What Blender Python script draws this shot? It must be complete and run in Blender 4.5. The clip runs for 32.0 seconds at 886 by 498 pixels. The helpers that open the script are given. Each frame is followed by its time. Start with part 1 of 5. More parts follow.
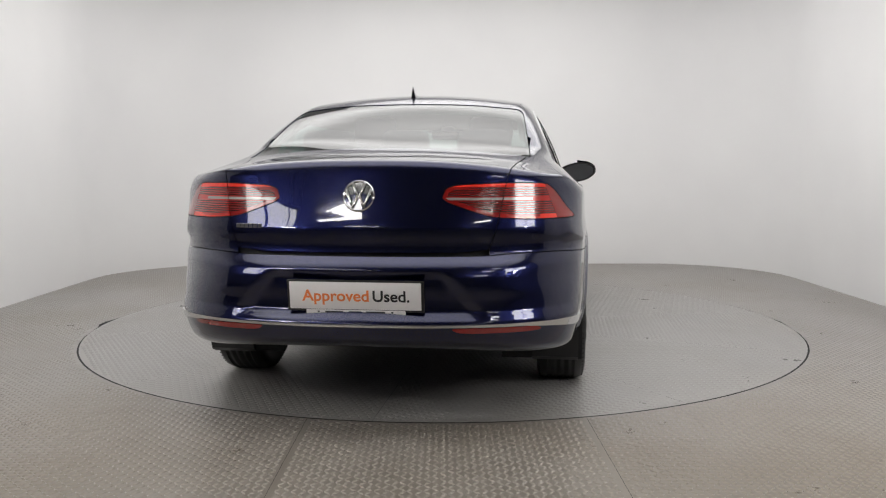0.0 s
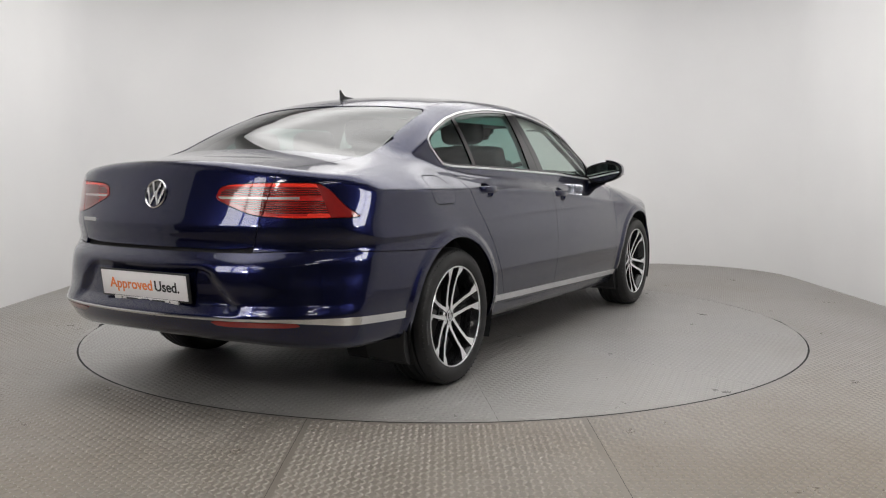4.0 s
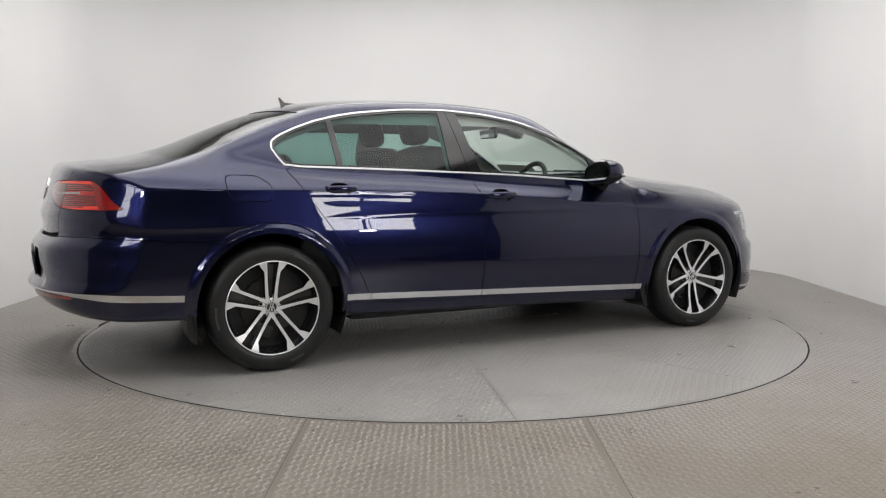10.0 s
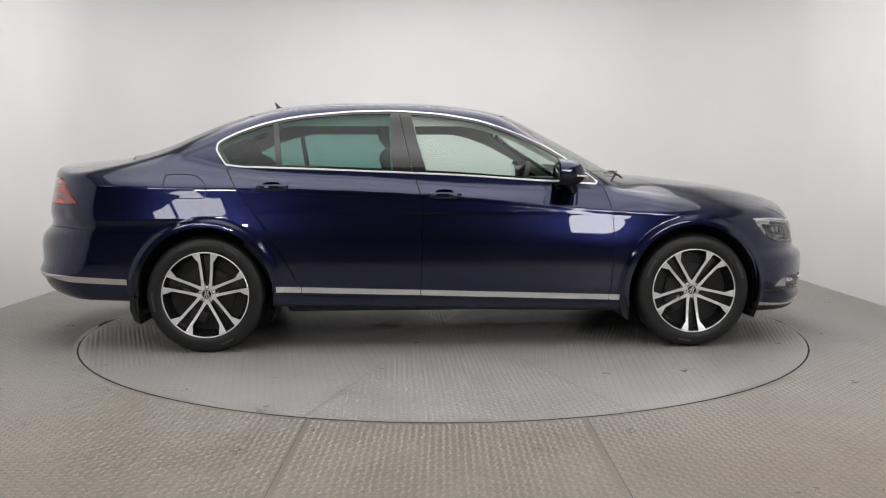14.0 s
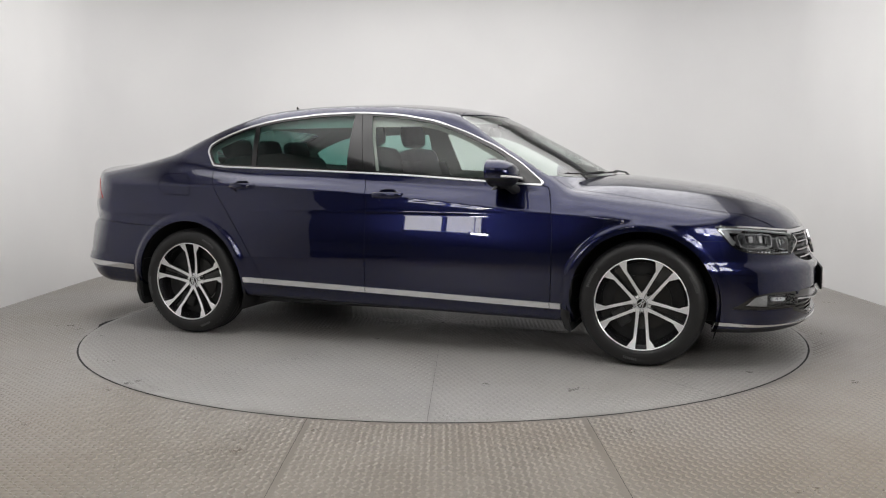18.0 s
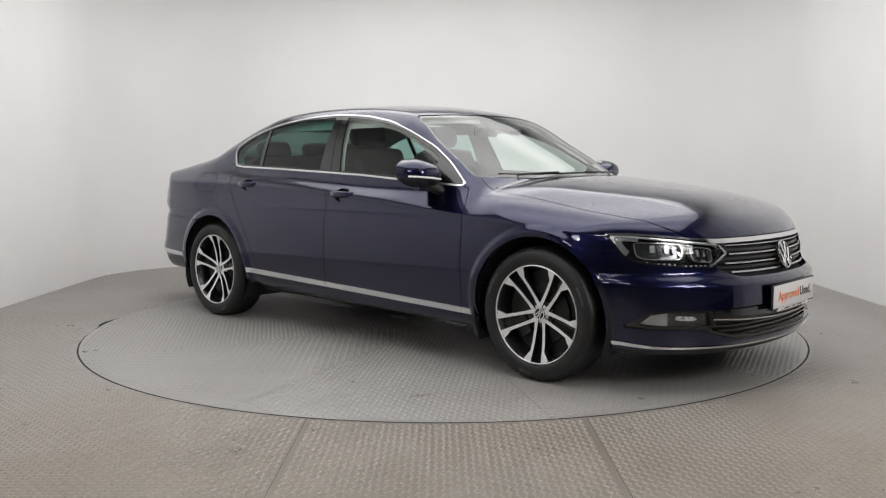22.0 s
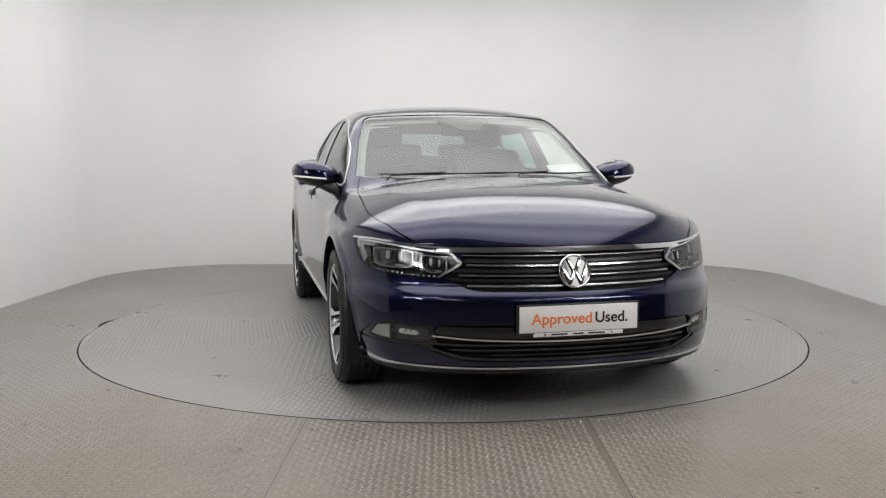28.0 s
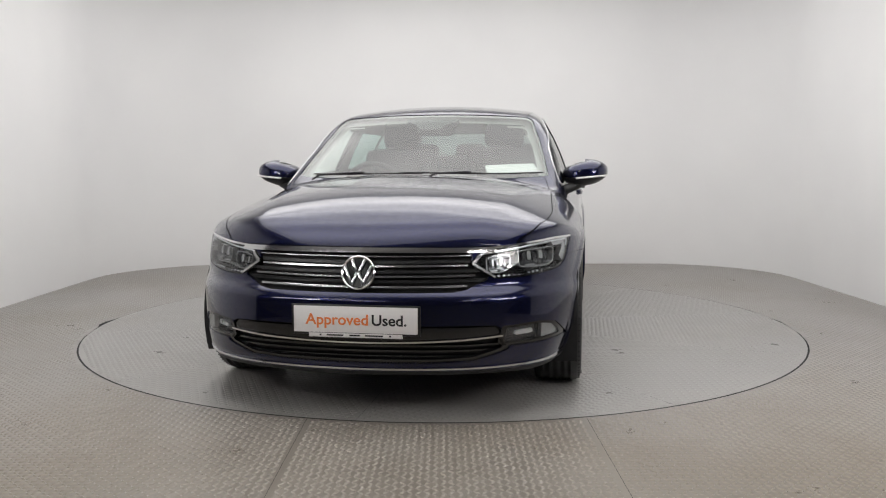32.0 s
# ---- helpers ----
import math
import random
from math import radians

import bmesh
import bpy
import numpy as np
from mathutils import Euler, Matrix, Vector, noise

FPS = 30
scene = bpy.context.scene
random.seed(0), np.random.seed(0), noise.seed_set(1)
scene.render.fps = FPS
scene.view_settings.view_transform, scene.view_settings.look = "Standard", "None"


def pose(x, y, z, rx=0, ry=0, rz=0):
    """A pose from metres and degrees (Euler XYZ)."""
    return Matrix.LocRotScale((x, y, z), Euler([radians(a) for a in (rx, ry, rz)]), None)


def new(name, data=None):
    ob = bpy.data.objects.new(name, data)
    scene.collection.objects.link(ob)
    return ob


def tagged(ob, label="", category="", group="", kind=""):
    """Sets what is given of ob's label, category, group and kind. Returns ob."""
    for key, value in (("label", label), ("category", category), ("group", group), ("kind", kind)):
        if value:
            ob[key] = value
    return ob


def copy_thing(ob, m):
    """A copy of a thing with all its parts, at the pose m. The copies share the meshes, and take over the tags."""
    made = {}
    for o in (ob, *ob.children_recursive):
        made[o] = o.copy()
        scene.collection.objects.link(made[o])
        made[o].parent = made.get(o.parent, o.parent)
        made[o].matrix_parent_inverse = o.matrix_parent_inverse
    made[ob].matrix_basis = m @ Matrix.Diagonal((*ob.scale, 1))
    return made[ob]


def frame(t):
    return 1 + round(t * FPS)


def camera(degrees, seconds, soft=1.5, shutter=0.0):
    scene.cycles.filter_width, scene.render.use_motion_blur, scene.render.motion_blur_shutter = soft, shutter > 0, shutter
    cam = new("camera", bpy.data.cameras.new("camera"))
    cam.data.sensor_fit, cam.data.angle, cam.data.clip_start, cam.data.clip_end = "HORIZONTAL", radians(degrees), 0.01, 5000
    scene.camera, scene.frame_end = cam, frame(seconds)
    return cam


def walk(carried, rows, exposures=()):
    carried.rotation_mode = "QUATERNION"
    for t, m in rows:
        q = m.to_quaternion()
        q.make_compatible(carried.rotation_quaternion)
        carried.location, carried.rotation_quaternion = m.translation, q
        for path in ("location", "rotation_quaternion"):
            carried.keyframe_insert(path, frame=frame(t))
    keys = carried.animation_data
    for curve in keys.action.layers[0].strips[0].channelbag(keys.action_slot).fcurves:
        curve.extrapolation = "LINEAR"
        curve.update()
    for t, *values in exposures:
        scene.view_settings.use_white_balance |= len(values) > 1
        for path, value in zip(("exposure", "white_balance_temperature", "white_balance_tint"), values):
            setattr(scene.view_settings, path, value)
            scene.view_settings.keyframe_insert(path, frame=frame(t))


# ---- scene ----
cam = camera(55.0, 32.0, soft=1.15)
EYE = Vector((0.0, -5.681, 1.046))
CAM_POSE = Matrix.Translation(EYE) @ pose(0, 0, 0, 84.48, 0, 0) @ pose(0, 0, 0, 0, 0, -0.1)
walk(cam, [(0.0, CAM_POSE), (32.0, CAM_POSE)], [(0.0, 0.0), (32.0, 0.0)])


def turn_at(t):
    """Heading of the turning platform, in degrees."""
    return 82.52 - 5.679 * t


# ---- world and light ----
world = bpy.data.worlds.new("world")
scene.world = world
world.use_nodes = True
world.node_tree.nodes["Background"].inputs[0].default_value = (0.6, 0.63, 0.7, 1)
world.node_tree.nodes["Background"].inputs[1].default_value = 0.03
CEILING_GLOW = (1.40, 2.16)
PANEL_GLOW = {1: 10.5, -1: 7.0}
SPOT_GLOW = 60.0
FILL_GLOW = 22.0


# ---- materials ----
def material(name):
    m = bpy.data.materials.new(name)
    m.use_nodes = True
    nt = m.node_tree
    return m, nt, nt.nodes["Principled BSDF"]


def node(nt, kind, **props):
    n = nt.nodes.new(kind)
    for key, value in props.items():
        n.inputs[key.replace("_", " ")].default_value = value
    return n


def coords(nt, scale=1.0, kind="Object"):
    c = nt.nodes.new("ShaderNodeTexCoord")
    m = nt.nodes.new("ShaderNodeMapping")
    nt.links.new(c.outputs[kind], m.inputs[0])
    m.inputs["Scale"].default_value = (scale, scale, scale) if isinstance(scale, (int, float)) else scale
    return m.outputs[0]


def noisy(nt, vec, scale, detail=4.0, rough=0.55):
    n = node(nt, "ShaderNodeTexNoise", Scale=scale, Detail=detail, Roughness=rough)
    nt.links.new(vec, n.inputs["Vector"])
    return n.outputs["Fac"]


def ramp(nt, fac, stops):
    r = nt.nodes.new("ShaderNodeValToRGB")
    els = r.color_ramp.elements
    while len(els) < len(stops):
        els.new(0.5)
    for e, (p, c) in zip(els, stops):
        e.position = p
        e.color = (*c, 1) if len(c) == 3 else c
    nt.links.new(fac, r.inputs[0])
    return r.outputs["Color"]


def bump(nt, bsdf, height, strength, distance):
    b = node(nt, "ShaderNodeBump", Strength=strength, Distance=distance)
    nt.links.new(height, b.inputs["Height"])
    nt.links.new(b.outputs[0], bsdf.inputs["Normal"])


def plain(name, color, rough=0.5, metal=0.0, grain=0.0, grain_scale=60.0, vary=0.12, coat=0.0, spec=0.5):
    """A surface with two scales of variation in colour, gloss and relief."""
    m, nt, b = material(name)
    vec = coords(nt)
    fine, broad = noisy(nt, vec, grain_scale), noisy(nt, vec, grain_scale / 14.0, 3.0)
    mix = node(nt, "ShaderNodeMath")
    mix.operation = "ADD"
    nt.links.new(fine, mix.inputs[0])
    nt.links.new(broad, mix.inputs[1])
    half = node(nt, "ShaderNodeMath")
    half.operation = "MULTIPLY"
    half.inputs[1].default_value = 0.5
    nt.links.new(mix.outputs[0], half.inputs[0])
    lo = tuple(c * (1 - vary) for c in color)
    hi = tuple(min(1.0, c * (1 + vary)) for c in color)
    nt.links.new(ramp(nt, half.outputs[0], [(0.3, lo), (0.7, hi)]), b.inputs["Base Color"])
    nt.links.new(ramp(nt, half.outputs[0], [(0.3, (rough * 0.88,) * 3), (0.7, (min(1, rough * 1.12),) * 3)]), b.inputs["Roughness"])
    b.inputs["Metallic"].default_value = metal
    b.inputs["Coat Weight"].default_value = coat
    b.inputs["Specular IOR Level"].default_value = spec
    if grain:
        bump(nt, b, fine, grain, 0.002)
    return m


def glow(name, color, strength):
    m, nt, b = material(name)
    b.inputs["Base Color"].default_value = (*color, 1)
    b.inputs["Emission Color"].default_value = (*color, 1)
    b.inputs["Emission Strength"].default_value = strength
    return m


def glass(name, tint, face=0.045, rough=0.0):
    """A thin sheet: it lets the tinted light through and mirrors more at a slant."""
    m, nt, b = material(name)
    nt.nodes.remove(b)
    out = nt.nodes["Material Output"]
    clear, shine, mix = nt.nodes.new("ShaderNodeBsdfTransparent"), nt.nodes.new("ShaderNodeBsdfGlossy"), nt.nodes.new("ShaderNodeMixShader")
    clear.inputs[0].default_value = (*tint, 1)
    shine.inputs["Roughness"].default_value = rough
    slant = node(nt, "ShaderNodeLayerWeight", Blend=0.5)
    power, scale = node(nt, "ShaderNodeMath"), node(nt, "ShaderNodeMath")
    power.operation, scale.operation = "POWER", "MULTIPLY_ADD"
    power.inputs[1].default_value = 5.0
    scale.inputs[1].default_value, scale.inputs[2].default_value = 1 - face, face
    nt.links.new(slant.outputs["Facing"], power.inputs[0])
    nt.links.new(power.outputs[0], scale.inputs[0])
    nt.links.new(scale.outputs[0], mix.inputs[0])
    nt.links.new(clear.outputs[0], mix.inputs[1])
    nt.links.new(shine.outputs[0], mix.inputs[2])
    nt.links.new(mix.outputs[0], out.inputs[0])
    return m


def paint_material():
    """Deep metallic blue under a clear coat."""
    m, nt, b = material("blue_metallic_paint")
    vec = coords(nt)
    flake = node(nt, "ShaderNodeTexVoronoi", Scale=900.0)
    nt.links.new(vec, flake.inputs["Vector"])
    broad = noisy(nt, vec, 3.0)
    nt.links.new(ramp(nt, broad, [(0.3, (0.0058, 0.0078, 0.040)), (0.7, (0.0066, 0.0088, 0.046))]), b.inputs["Base Color"])
    nt.links.new(ramp(nt, flake.outputs["Distance"], [(0.0, (0.22,) * 3), (1.0, (0.32,) * 3)]), b.inputs["Roughness"])
    b.inputs["Metallic"].default_value = 0.95
    b.inputs["Specular IOR Level"].default_value = 0.25
    b.inputs["Coat Weight"].default_value = 1.0
    b.inputs["Coat Roughness"].default_value = 0.01
    b.inputs["Coat IOR"].default_value = 1.55
    return m


def wall_material():
    m, nt, b = material("white_wall_paint")
    vec = coords(nt)
    broad = noisy(nt, vec, 0.6, 3.0)
    nt.links.new(ramp(nt, broad, [(0.3, (0.74, 0.735, 0.735)), (0.7, (0.80, 0.795, 0.79))]), b.inputs["Base Color"])
    b.inputs["Roughness"].default_value = 0.75
    bump(nt, b, noisy(nt, vec, 140.0), 0.08, 0.002)
    return m


def plate_material(name, lo, hi, stain, browning=0.0):
    """Grey painted tread plate: worn, dusty, with broad soft stains."""
    m, nt, b = material(name)
    vec = coords(nt)
    broad, fine, patch = noisy(nt, vec, 0.9, 5.0, 0.6), noisy(nt, vec, 45.0), noisy(nt, vec, 3.2, 6.0, 0.65)
    mix = nt.nodes.new("ShaderNodeMix")
    mix.data_type = "RGBA"
    nt.links.new(ramp(nt, broad, [(0.42, (0, 0, 0)), (0.62, (0.8, 0.8, 0.8))]), mix.inputs["Factor"])
    nt.links.new(ramp(nt, patch, [(0.3, lo), (0.7, hi)]), mix.inputs["A"])
    nt.links.new(ramp(nt, fine, [(0.3, stain), (0.7, tuple(c * 1.15 for c in stain))]), mix.inputs["B"])
    tone = mix.outputs["Result"]
    if browning:
        # browner and darker in a ragged strip along the opening
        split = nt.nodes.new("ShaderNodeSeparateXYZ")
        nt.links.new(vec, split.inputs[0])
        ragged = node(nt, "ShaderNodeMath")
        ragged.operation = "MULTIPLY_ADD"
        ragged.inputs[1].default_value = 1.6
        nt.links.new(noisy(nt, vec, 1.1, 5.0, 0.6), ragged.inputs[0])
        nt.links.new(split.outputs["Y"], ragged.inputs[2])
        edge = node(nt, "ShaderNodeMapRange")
        for key, value in (("From Min", -1.9), ("From Max", -0.4), ("To Min", browning), ("To Max", 0.0)):
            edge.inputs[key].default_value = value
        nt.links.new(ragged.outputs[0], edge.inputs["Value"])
        browned = nt.nodes.new("ShaderNodeMix")
        browned.data_type = "RGBA"
        browned.blend_type = "MULTIPLY"
        browned.inputs["B"].default_value = (0.80, 0.745, 0.675, 1)
        nt.links.new(edge.outputs["Result"], browned.inputs["Factor"])
        nt.links.new(tone, browned.inputs["A"])
        tone = browned.outputs["Result"]
    nt.links.new(tone, b.inputs["Base Color"])
    nt.links.new(ramp(nt, patch, [(0.3, (0.26,) * 3), (0.7, (0.44,) * 3)]), b.inputs["Roughness"])
    b.inputs["Metallic"].default_value = 0.2
    bump(nt, b, fine, 0.15, 0.002)
    return m


PAINT = paint_material()
WALL = wall_material()
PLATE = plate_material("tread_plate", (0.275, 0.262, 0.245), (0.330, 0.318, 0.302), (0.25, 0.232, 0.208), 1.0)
# the bars' materials are paler copies of their plates'
PLATE_TOP = plate_material("pale_tread_bars", (0.34, 0.326, 0.307), (0.40, 0.387, 0.37), (0.31, 0.29, 0.262), 0.9)
DECK_PLATE = plate_material("deck_tread_plate", (0.31, 0.302, 0.29), (0.365, 0.357, 0.345), (0.30, 0.288, 0.27))
DECK_TOP = plate_material("pale_deck_bars", (0.325, 0.317, 0.305), (0.38, 0.372, 0.36), (0.315, 0.303, 0.285))
CHROME = plain("chrome", (0.74, 0.74, 0.75), 0.11, 1.0, vary=0.04)
SLAT = plain("slat_metal", (0.48, 0.48, 0.49), 0.24, 1.0, vary=0.04)
RUBBER = plain("tyre_rubber", (0.0055, 0.0055, 0.006), 0.48, grain=0.2, grain_scale=120)
BLACK = plain("black_plastic", (0.009, 0.009, 0.010), 0.42, grain=0.15, grain_scale=200)
GLOSS_BLACK = plain("gloss_black_trim", (0.006, 0.006, 0.007), 0.12, coat=0.6, vary=0.05)
INNER = plain("dark_cavity", (0.008, 0.008, 0.009), 0.8)
ALLOY = plain("machined_alloy", (0.86, 0.86, 0.87), 0.34, 0.6, vary=0.05)
SATIN = plain("satin_metal", (0.78, 0.78, 0.79), 0.36, 0.8, vary=0.04)
WHEEL_BLACK = plain("wheel_black_paint", (0.010, 0.010, 0.011), 0.25, coat=0.5)
GLASS_CLEAR = glass("clear_glass", (0.78, 0.86, 0.82), 0.15)
GLASS_TINT = glass("privacy_glass", (0.34, 0.54, 0.50), 0.045)
GLASS_SIDE = glass("side_glass", (0.80, 0.89, 0.85), 0.05)
GLASS_BACK = glass("rear_glass", (0.26, 0.34, 0.32), 0.15)
LENS = glass("lamp_lens", (0.92, 0.94, 0.95))
WHITE_SIGN = plain("white_sign_plastic", (0.78, 0.76, 0.76), 0.35, vary=0.03)
ORANGE = plain("orange_print", (0.80, 0.22, 0.06), 0.45)
PRINT_BLACK = plain("black_print", (0.012, 0.012, 0.014), 0.45)
SEAT = plain("dark_seat_cloth", (0.035, 0.036, 0.04), 0.85, grain=0.3, grain_scale=300)
DASH = plain("dash_plastic", (0.028, 0.028, 0.03), 0.6, grain=0.2, grain_scale=250)


def fabric_material():
    """Lit ceiling fabric: soft bright bands where the tubes run behind it."""
    m, nt, b = material("lit_ceiling_fabric")
    b.inputs["Base Color"].default_value = (0.8, 0.8, 0.8, 1)
    vec = coords(nt, (0.0, 1.0, 0.0))
    wave = node(nt, "ShaderNodeTexWave", Scale=0.21, Distortion=0.0)
    wave.wave_type, wave.bands_direction, wave.wave_profile = "BANDS", "Y", "SIN"
    nt.links.new(vec, wave.inputs["Vector"])
    rng = node(nt, "ShaderNodeMapRange")
    rng.inputs["To Min"].default_value, rng.inputs["To Max"].default_value = CEILING_GLOW
    nt.links.new(wave.outputs["Fac"], rng.inputs["Value"])
    b.inputs["Emission Color"].default_value = (1.0, 0.985, 0.975, 1)
    # the tubes stop short of the box's edge, so the fabric fades there
    split = nt.nodes.new("ShaderNodeSeparateXYZ")
    nt.links.new(coords(nt), split.inputs[0])
    level = rng.outputs["Result"]
    for axis, inner, outer in (("X", 2.3, 2.80), ("Y", 2.7, 3.35)):
        size = node(nt, "ShaderNodeMath")
        size.operation = "ABSOLUTE"
        nt.links.new(split.outputs[axis], size.inputs[0])
        fade = node(nt, "ShaderNodeMapRange")
        fade.interpolation_type = "SMOOTHSTEP"
        for key, value in (("From Min", inner), ("From Max", outer), ("To Min", 1.0), ("To Max", 0.6)):
            fade.inputs[key].default_value = value
        nt.links.new(size.outputs[0], fade.inputs["Value"])
        times = node(nt, "ShaderNodeMath")
        times.operation = "MULTIPLY"
        nt.links.new(level, times.inputs[0])
        nt.links.new(fade.outputs["Result"], times.inputs[1])
        level = times.outputs[0]
    nt.links.new(level, b.inputs["Emission Strength"])
    return m


FABRIC = fabric_material()
HALL = plain("dark_hall_paint", (0.18, 0.18, 0.19), 0.8)
HALL_CEILING = plain("pale_hall_ceiling", (0.55, 0.55, 0.55), 0.8)
FILL_TUBE = glow("fill_tube", (1.0, 0.97, 0.94), FILL_GLOW)
CONCRETE = plain("hall_concrete", (0.16, 0.155, 0.15), 0.6, grain=0.2, grain_scale=40)
PANELS = {side: glow("led_panel", (1.0, 0.98, 0.96), level) for side, level in PANEL_GLOW.items()}
SPOT = glow("bright_lamp_bar", (1.0, 0.98, 0.96), SPOT_GLOW)


# ---- building helpers ----
def obj(name, verts, faces, mat, parent=None, label="", normals=None, smooth=True):
    """Links one mesh object under parent."""
    me = bpy.data.meshes.new(name)
    me.from_pydata([tuple(v) for v in verts], [], [tuple(int(i) for i in f) for f in faces])
    me.materials.append(mat)
    if smooth:
        me.polygons.foreach_set("use_smooth", [True] * len(me.polygons))
    if normals is not None:
        me.normals_split_custom_set_from_vertices([tuple(n) for n in normals])
    me.update()
    ob = new(name, me)
    ob.parent = parent
    if label:
        tagged(ob, label)
    return ob


def part(name, bm, mat, parent=None, label="", smooth=35.0):
    me = bpy.data.meshes.new(name)
    bmesh.ops.recalc_face_normals(bm, faces=bm.faces)
    bm.to_mesh(me)
    bm.free()
    me.materials.append(mat)
    if smooth:
        me.polygons.foreach_set("use_smooth", [True] * len(me.polygons))
        me.set_sharp_from_angle(angle=radians(smooth))
    ob = new(name, me)
    ob.parent = parent
    if label:
        tagged(ob, label)
    return ob


def empty(name, m=None):
    ob = new(name)
    ob.empty_display_size = 0.2
    if m is not None:
        ob.matrix_world = m
    return ob


def box(bm, lo, hi, bevel=0.0, m=None):
    """A bevelled box between two corners."""
    lo, hi = Vector(lo), Vector(hi)
    r = bmesh.ops.create_cube(bm, size=1.0)
    vs = r["verts"]
    for v in vs:
        v.co = Vector([(a + b) / 2 + c * (b - a) for a, b, c in zip(lo, hi, v.co)])
    if bevel:
        es = list({e for v in vs for e in v.link_edges})
        r = bmesh.ops.bevel(bm, geom=es, offset=bevel, segments=2, affect="EDGES", profile=0.5)
        vs = list({v for f in r["faces"] for v in f.verts} | {v for v in vs if v.is_valid})
    if m is not None:
        bmesh.ops.transform(bm, matrix=m, verts=vs)
    return vs


def lathe(bm, profile, axis="Y", n=64, m=None):
    """Turns (radius, offset) pairs round an axis."""
    rings = []
    for r, o in profile:
        ring = []
        for i in range(n):
            a = 2 * math.pi * i / n
            c, s = r * math.cos(a), r * math.sin(a)
            p = {"Y": (c, o, s), "Z": (c, s, o), "X": (o, c, s)}[axis]
            ring.append(bm.verts.new(Vector(p) if m is None else m @ Vector(p)))
        rings.append(ring)
    for a, b in zip(rings, rings[1:]):
        for i in range(n):
            j = (i + 1) % n
            bm.faces.new((a[i], a[j], b[j], b[i]))
    return rings


def tube(bm, pts, radius, n=8, closed=False):
    """A round rod along points."""
    pts = [Vector(p) for p in pts]
    rings = []
    for i, p in enumerate(pts):
        a = pts[i - 1] if i or closed else pts[0]
        b = pts[(i + 1) % len(pts)] if i + 1 < len(pts) or closed else pts[-1]
        d = (b - a).normalized()
        up = Vector((0, 0, 1)) if abs(d.z) < 0.9 else Vector((1, 0, 0))
        s = d.cross(up).normalized()
        u = s.cross(d)
        rings.append([bm.verts.new(p + radius * (math.cos(2 * math.pi * k / n) * s + math.sin(2 * math.pi * k / n) * u)) for k in range(n)])
    pairs = list(zip(rings, rings[1:] + ([rings[0]] if closed else [])))
    for a, b in pairs if closed else pairs[: len(rings) - 1]:
        for k in range(n):
            j = (k + 1) % n
            bm.faces.new((a[k], a[j], b[j], b[k]))
    if not closed:
        bm.faces.new(rings[0])
        bm.faces.new(rings[-1][::-1])


# ---- the room ----
HALF_W, BACK_Y, CORNER, WALL_H = 3.31, 3.47, 1.25, 3.5
FRONT_Y = -2.9
DISC_R = 2.272


def room_outline(grow=0.0):
    """The room's plan: straight sides with rounded far corners, as points from the front left to the front right."""
    w, b, r = HALF_W + grow, BACK_Y + grow, CORNER + grow
    pts = [(-w, FRONT_Y)]
    for k in range(25):
        a = math.pi - k / 24 * math.pi / 2
        pts.append((-w + r + r * math.cos(a), b - r + r * math.sin(a)))
    for k in range(25):
        a = math.pi / 2 - k / 24 * math.pi / 2
        pts.append((w - r + r * math.cos(a), b - r + r * math.sin(a)))
    pts.append((w, FRONT_Y))
    return pts


def build_room():
    inner, outer = room_outline(), room_outline(0.12)
    n = len(inner)
    verts = [(x, y, z) for ring in (inner, outer) for z in (-0.02, WALL_H) for x, y in ring]
    faces = [(0, n, 3 * n, 2 * n), (n - 1, 3 * n - 1, 4 * n - 1, 2 * n - 1)]
    for i in range(n - 1):
        faces += [(i, i + 1, n + i + 1, n + i), (2 * n + i + 1, 2 * n + i, 3 * n + i, 3 * n + i + 1), (n + i, n + i + 1, 3 * n + i + 1, 3 * n + i)]
    wall = obj("wall_curved", verts, faces, WALL)
    tagged(wall, "smooth white studio wall with rounded corners", "wall", kind="structure")
    bm = bmesh.new()
    box(bm, (-HALF_W - 0.2, -4.7, WALL_H), (HALF_W + 0.2, BACK_Y + 0.2, WALL_H + 0.1))
    tagged(part("ceiling", bm, WALL, smooth=0), "plain white studio ceiling", "ceiling", kind="structure")
    sb = empty("light_box", pose(0, -0.35, WALL_H))
    tagged(sb, "large white fabric light box under the ceiling", "light")
    bm = bmesh.new()
    ring = [(sx * 2.30 + 0.5 * math.cos(a), sy * 2.85 + 0.5 * math.sin(a)) for sx, sy, a0 in ((1, 1, 0), (-1, 1, 90), (-1, -1, 180), (1, -1, 270)) for a in [radians(a0 + 15 * k) for k in range(7)]]
    bm.faces.new([bm.verts.new((x, y, -0.20)) for x, y in ring])
    part("fabric", bm, FABRIC, sb, "glowing white fabric with soft bands", smooth=0)
    bm = bmesh.new()
    top, low = ([bm.verts.new((x * k, y * k, z)) for x, y in ring] for k, z in ((1.01, -0.001), (1.01, -0.21)))
    for k in range(len(ring)):
        j = (k + 1) % len(ring)
        bm.faces.new((top[k], top[j], low[j], low[k]))
    part("box_side", bm, WALL, sb, "white light box side", smooth=40)


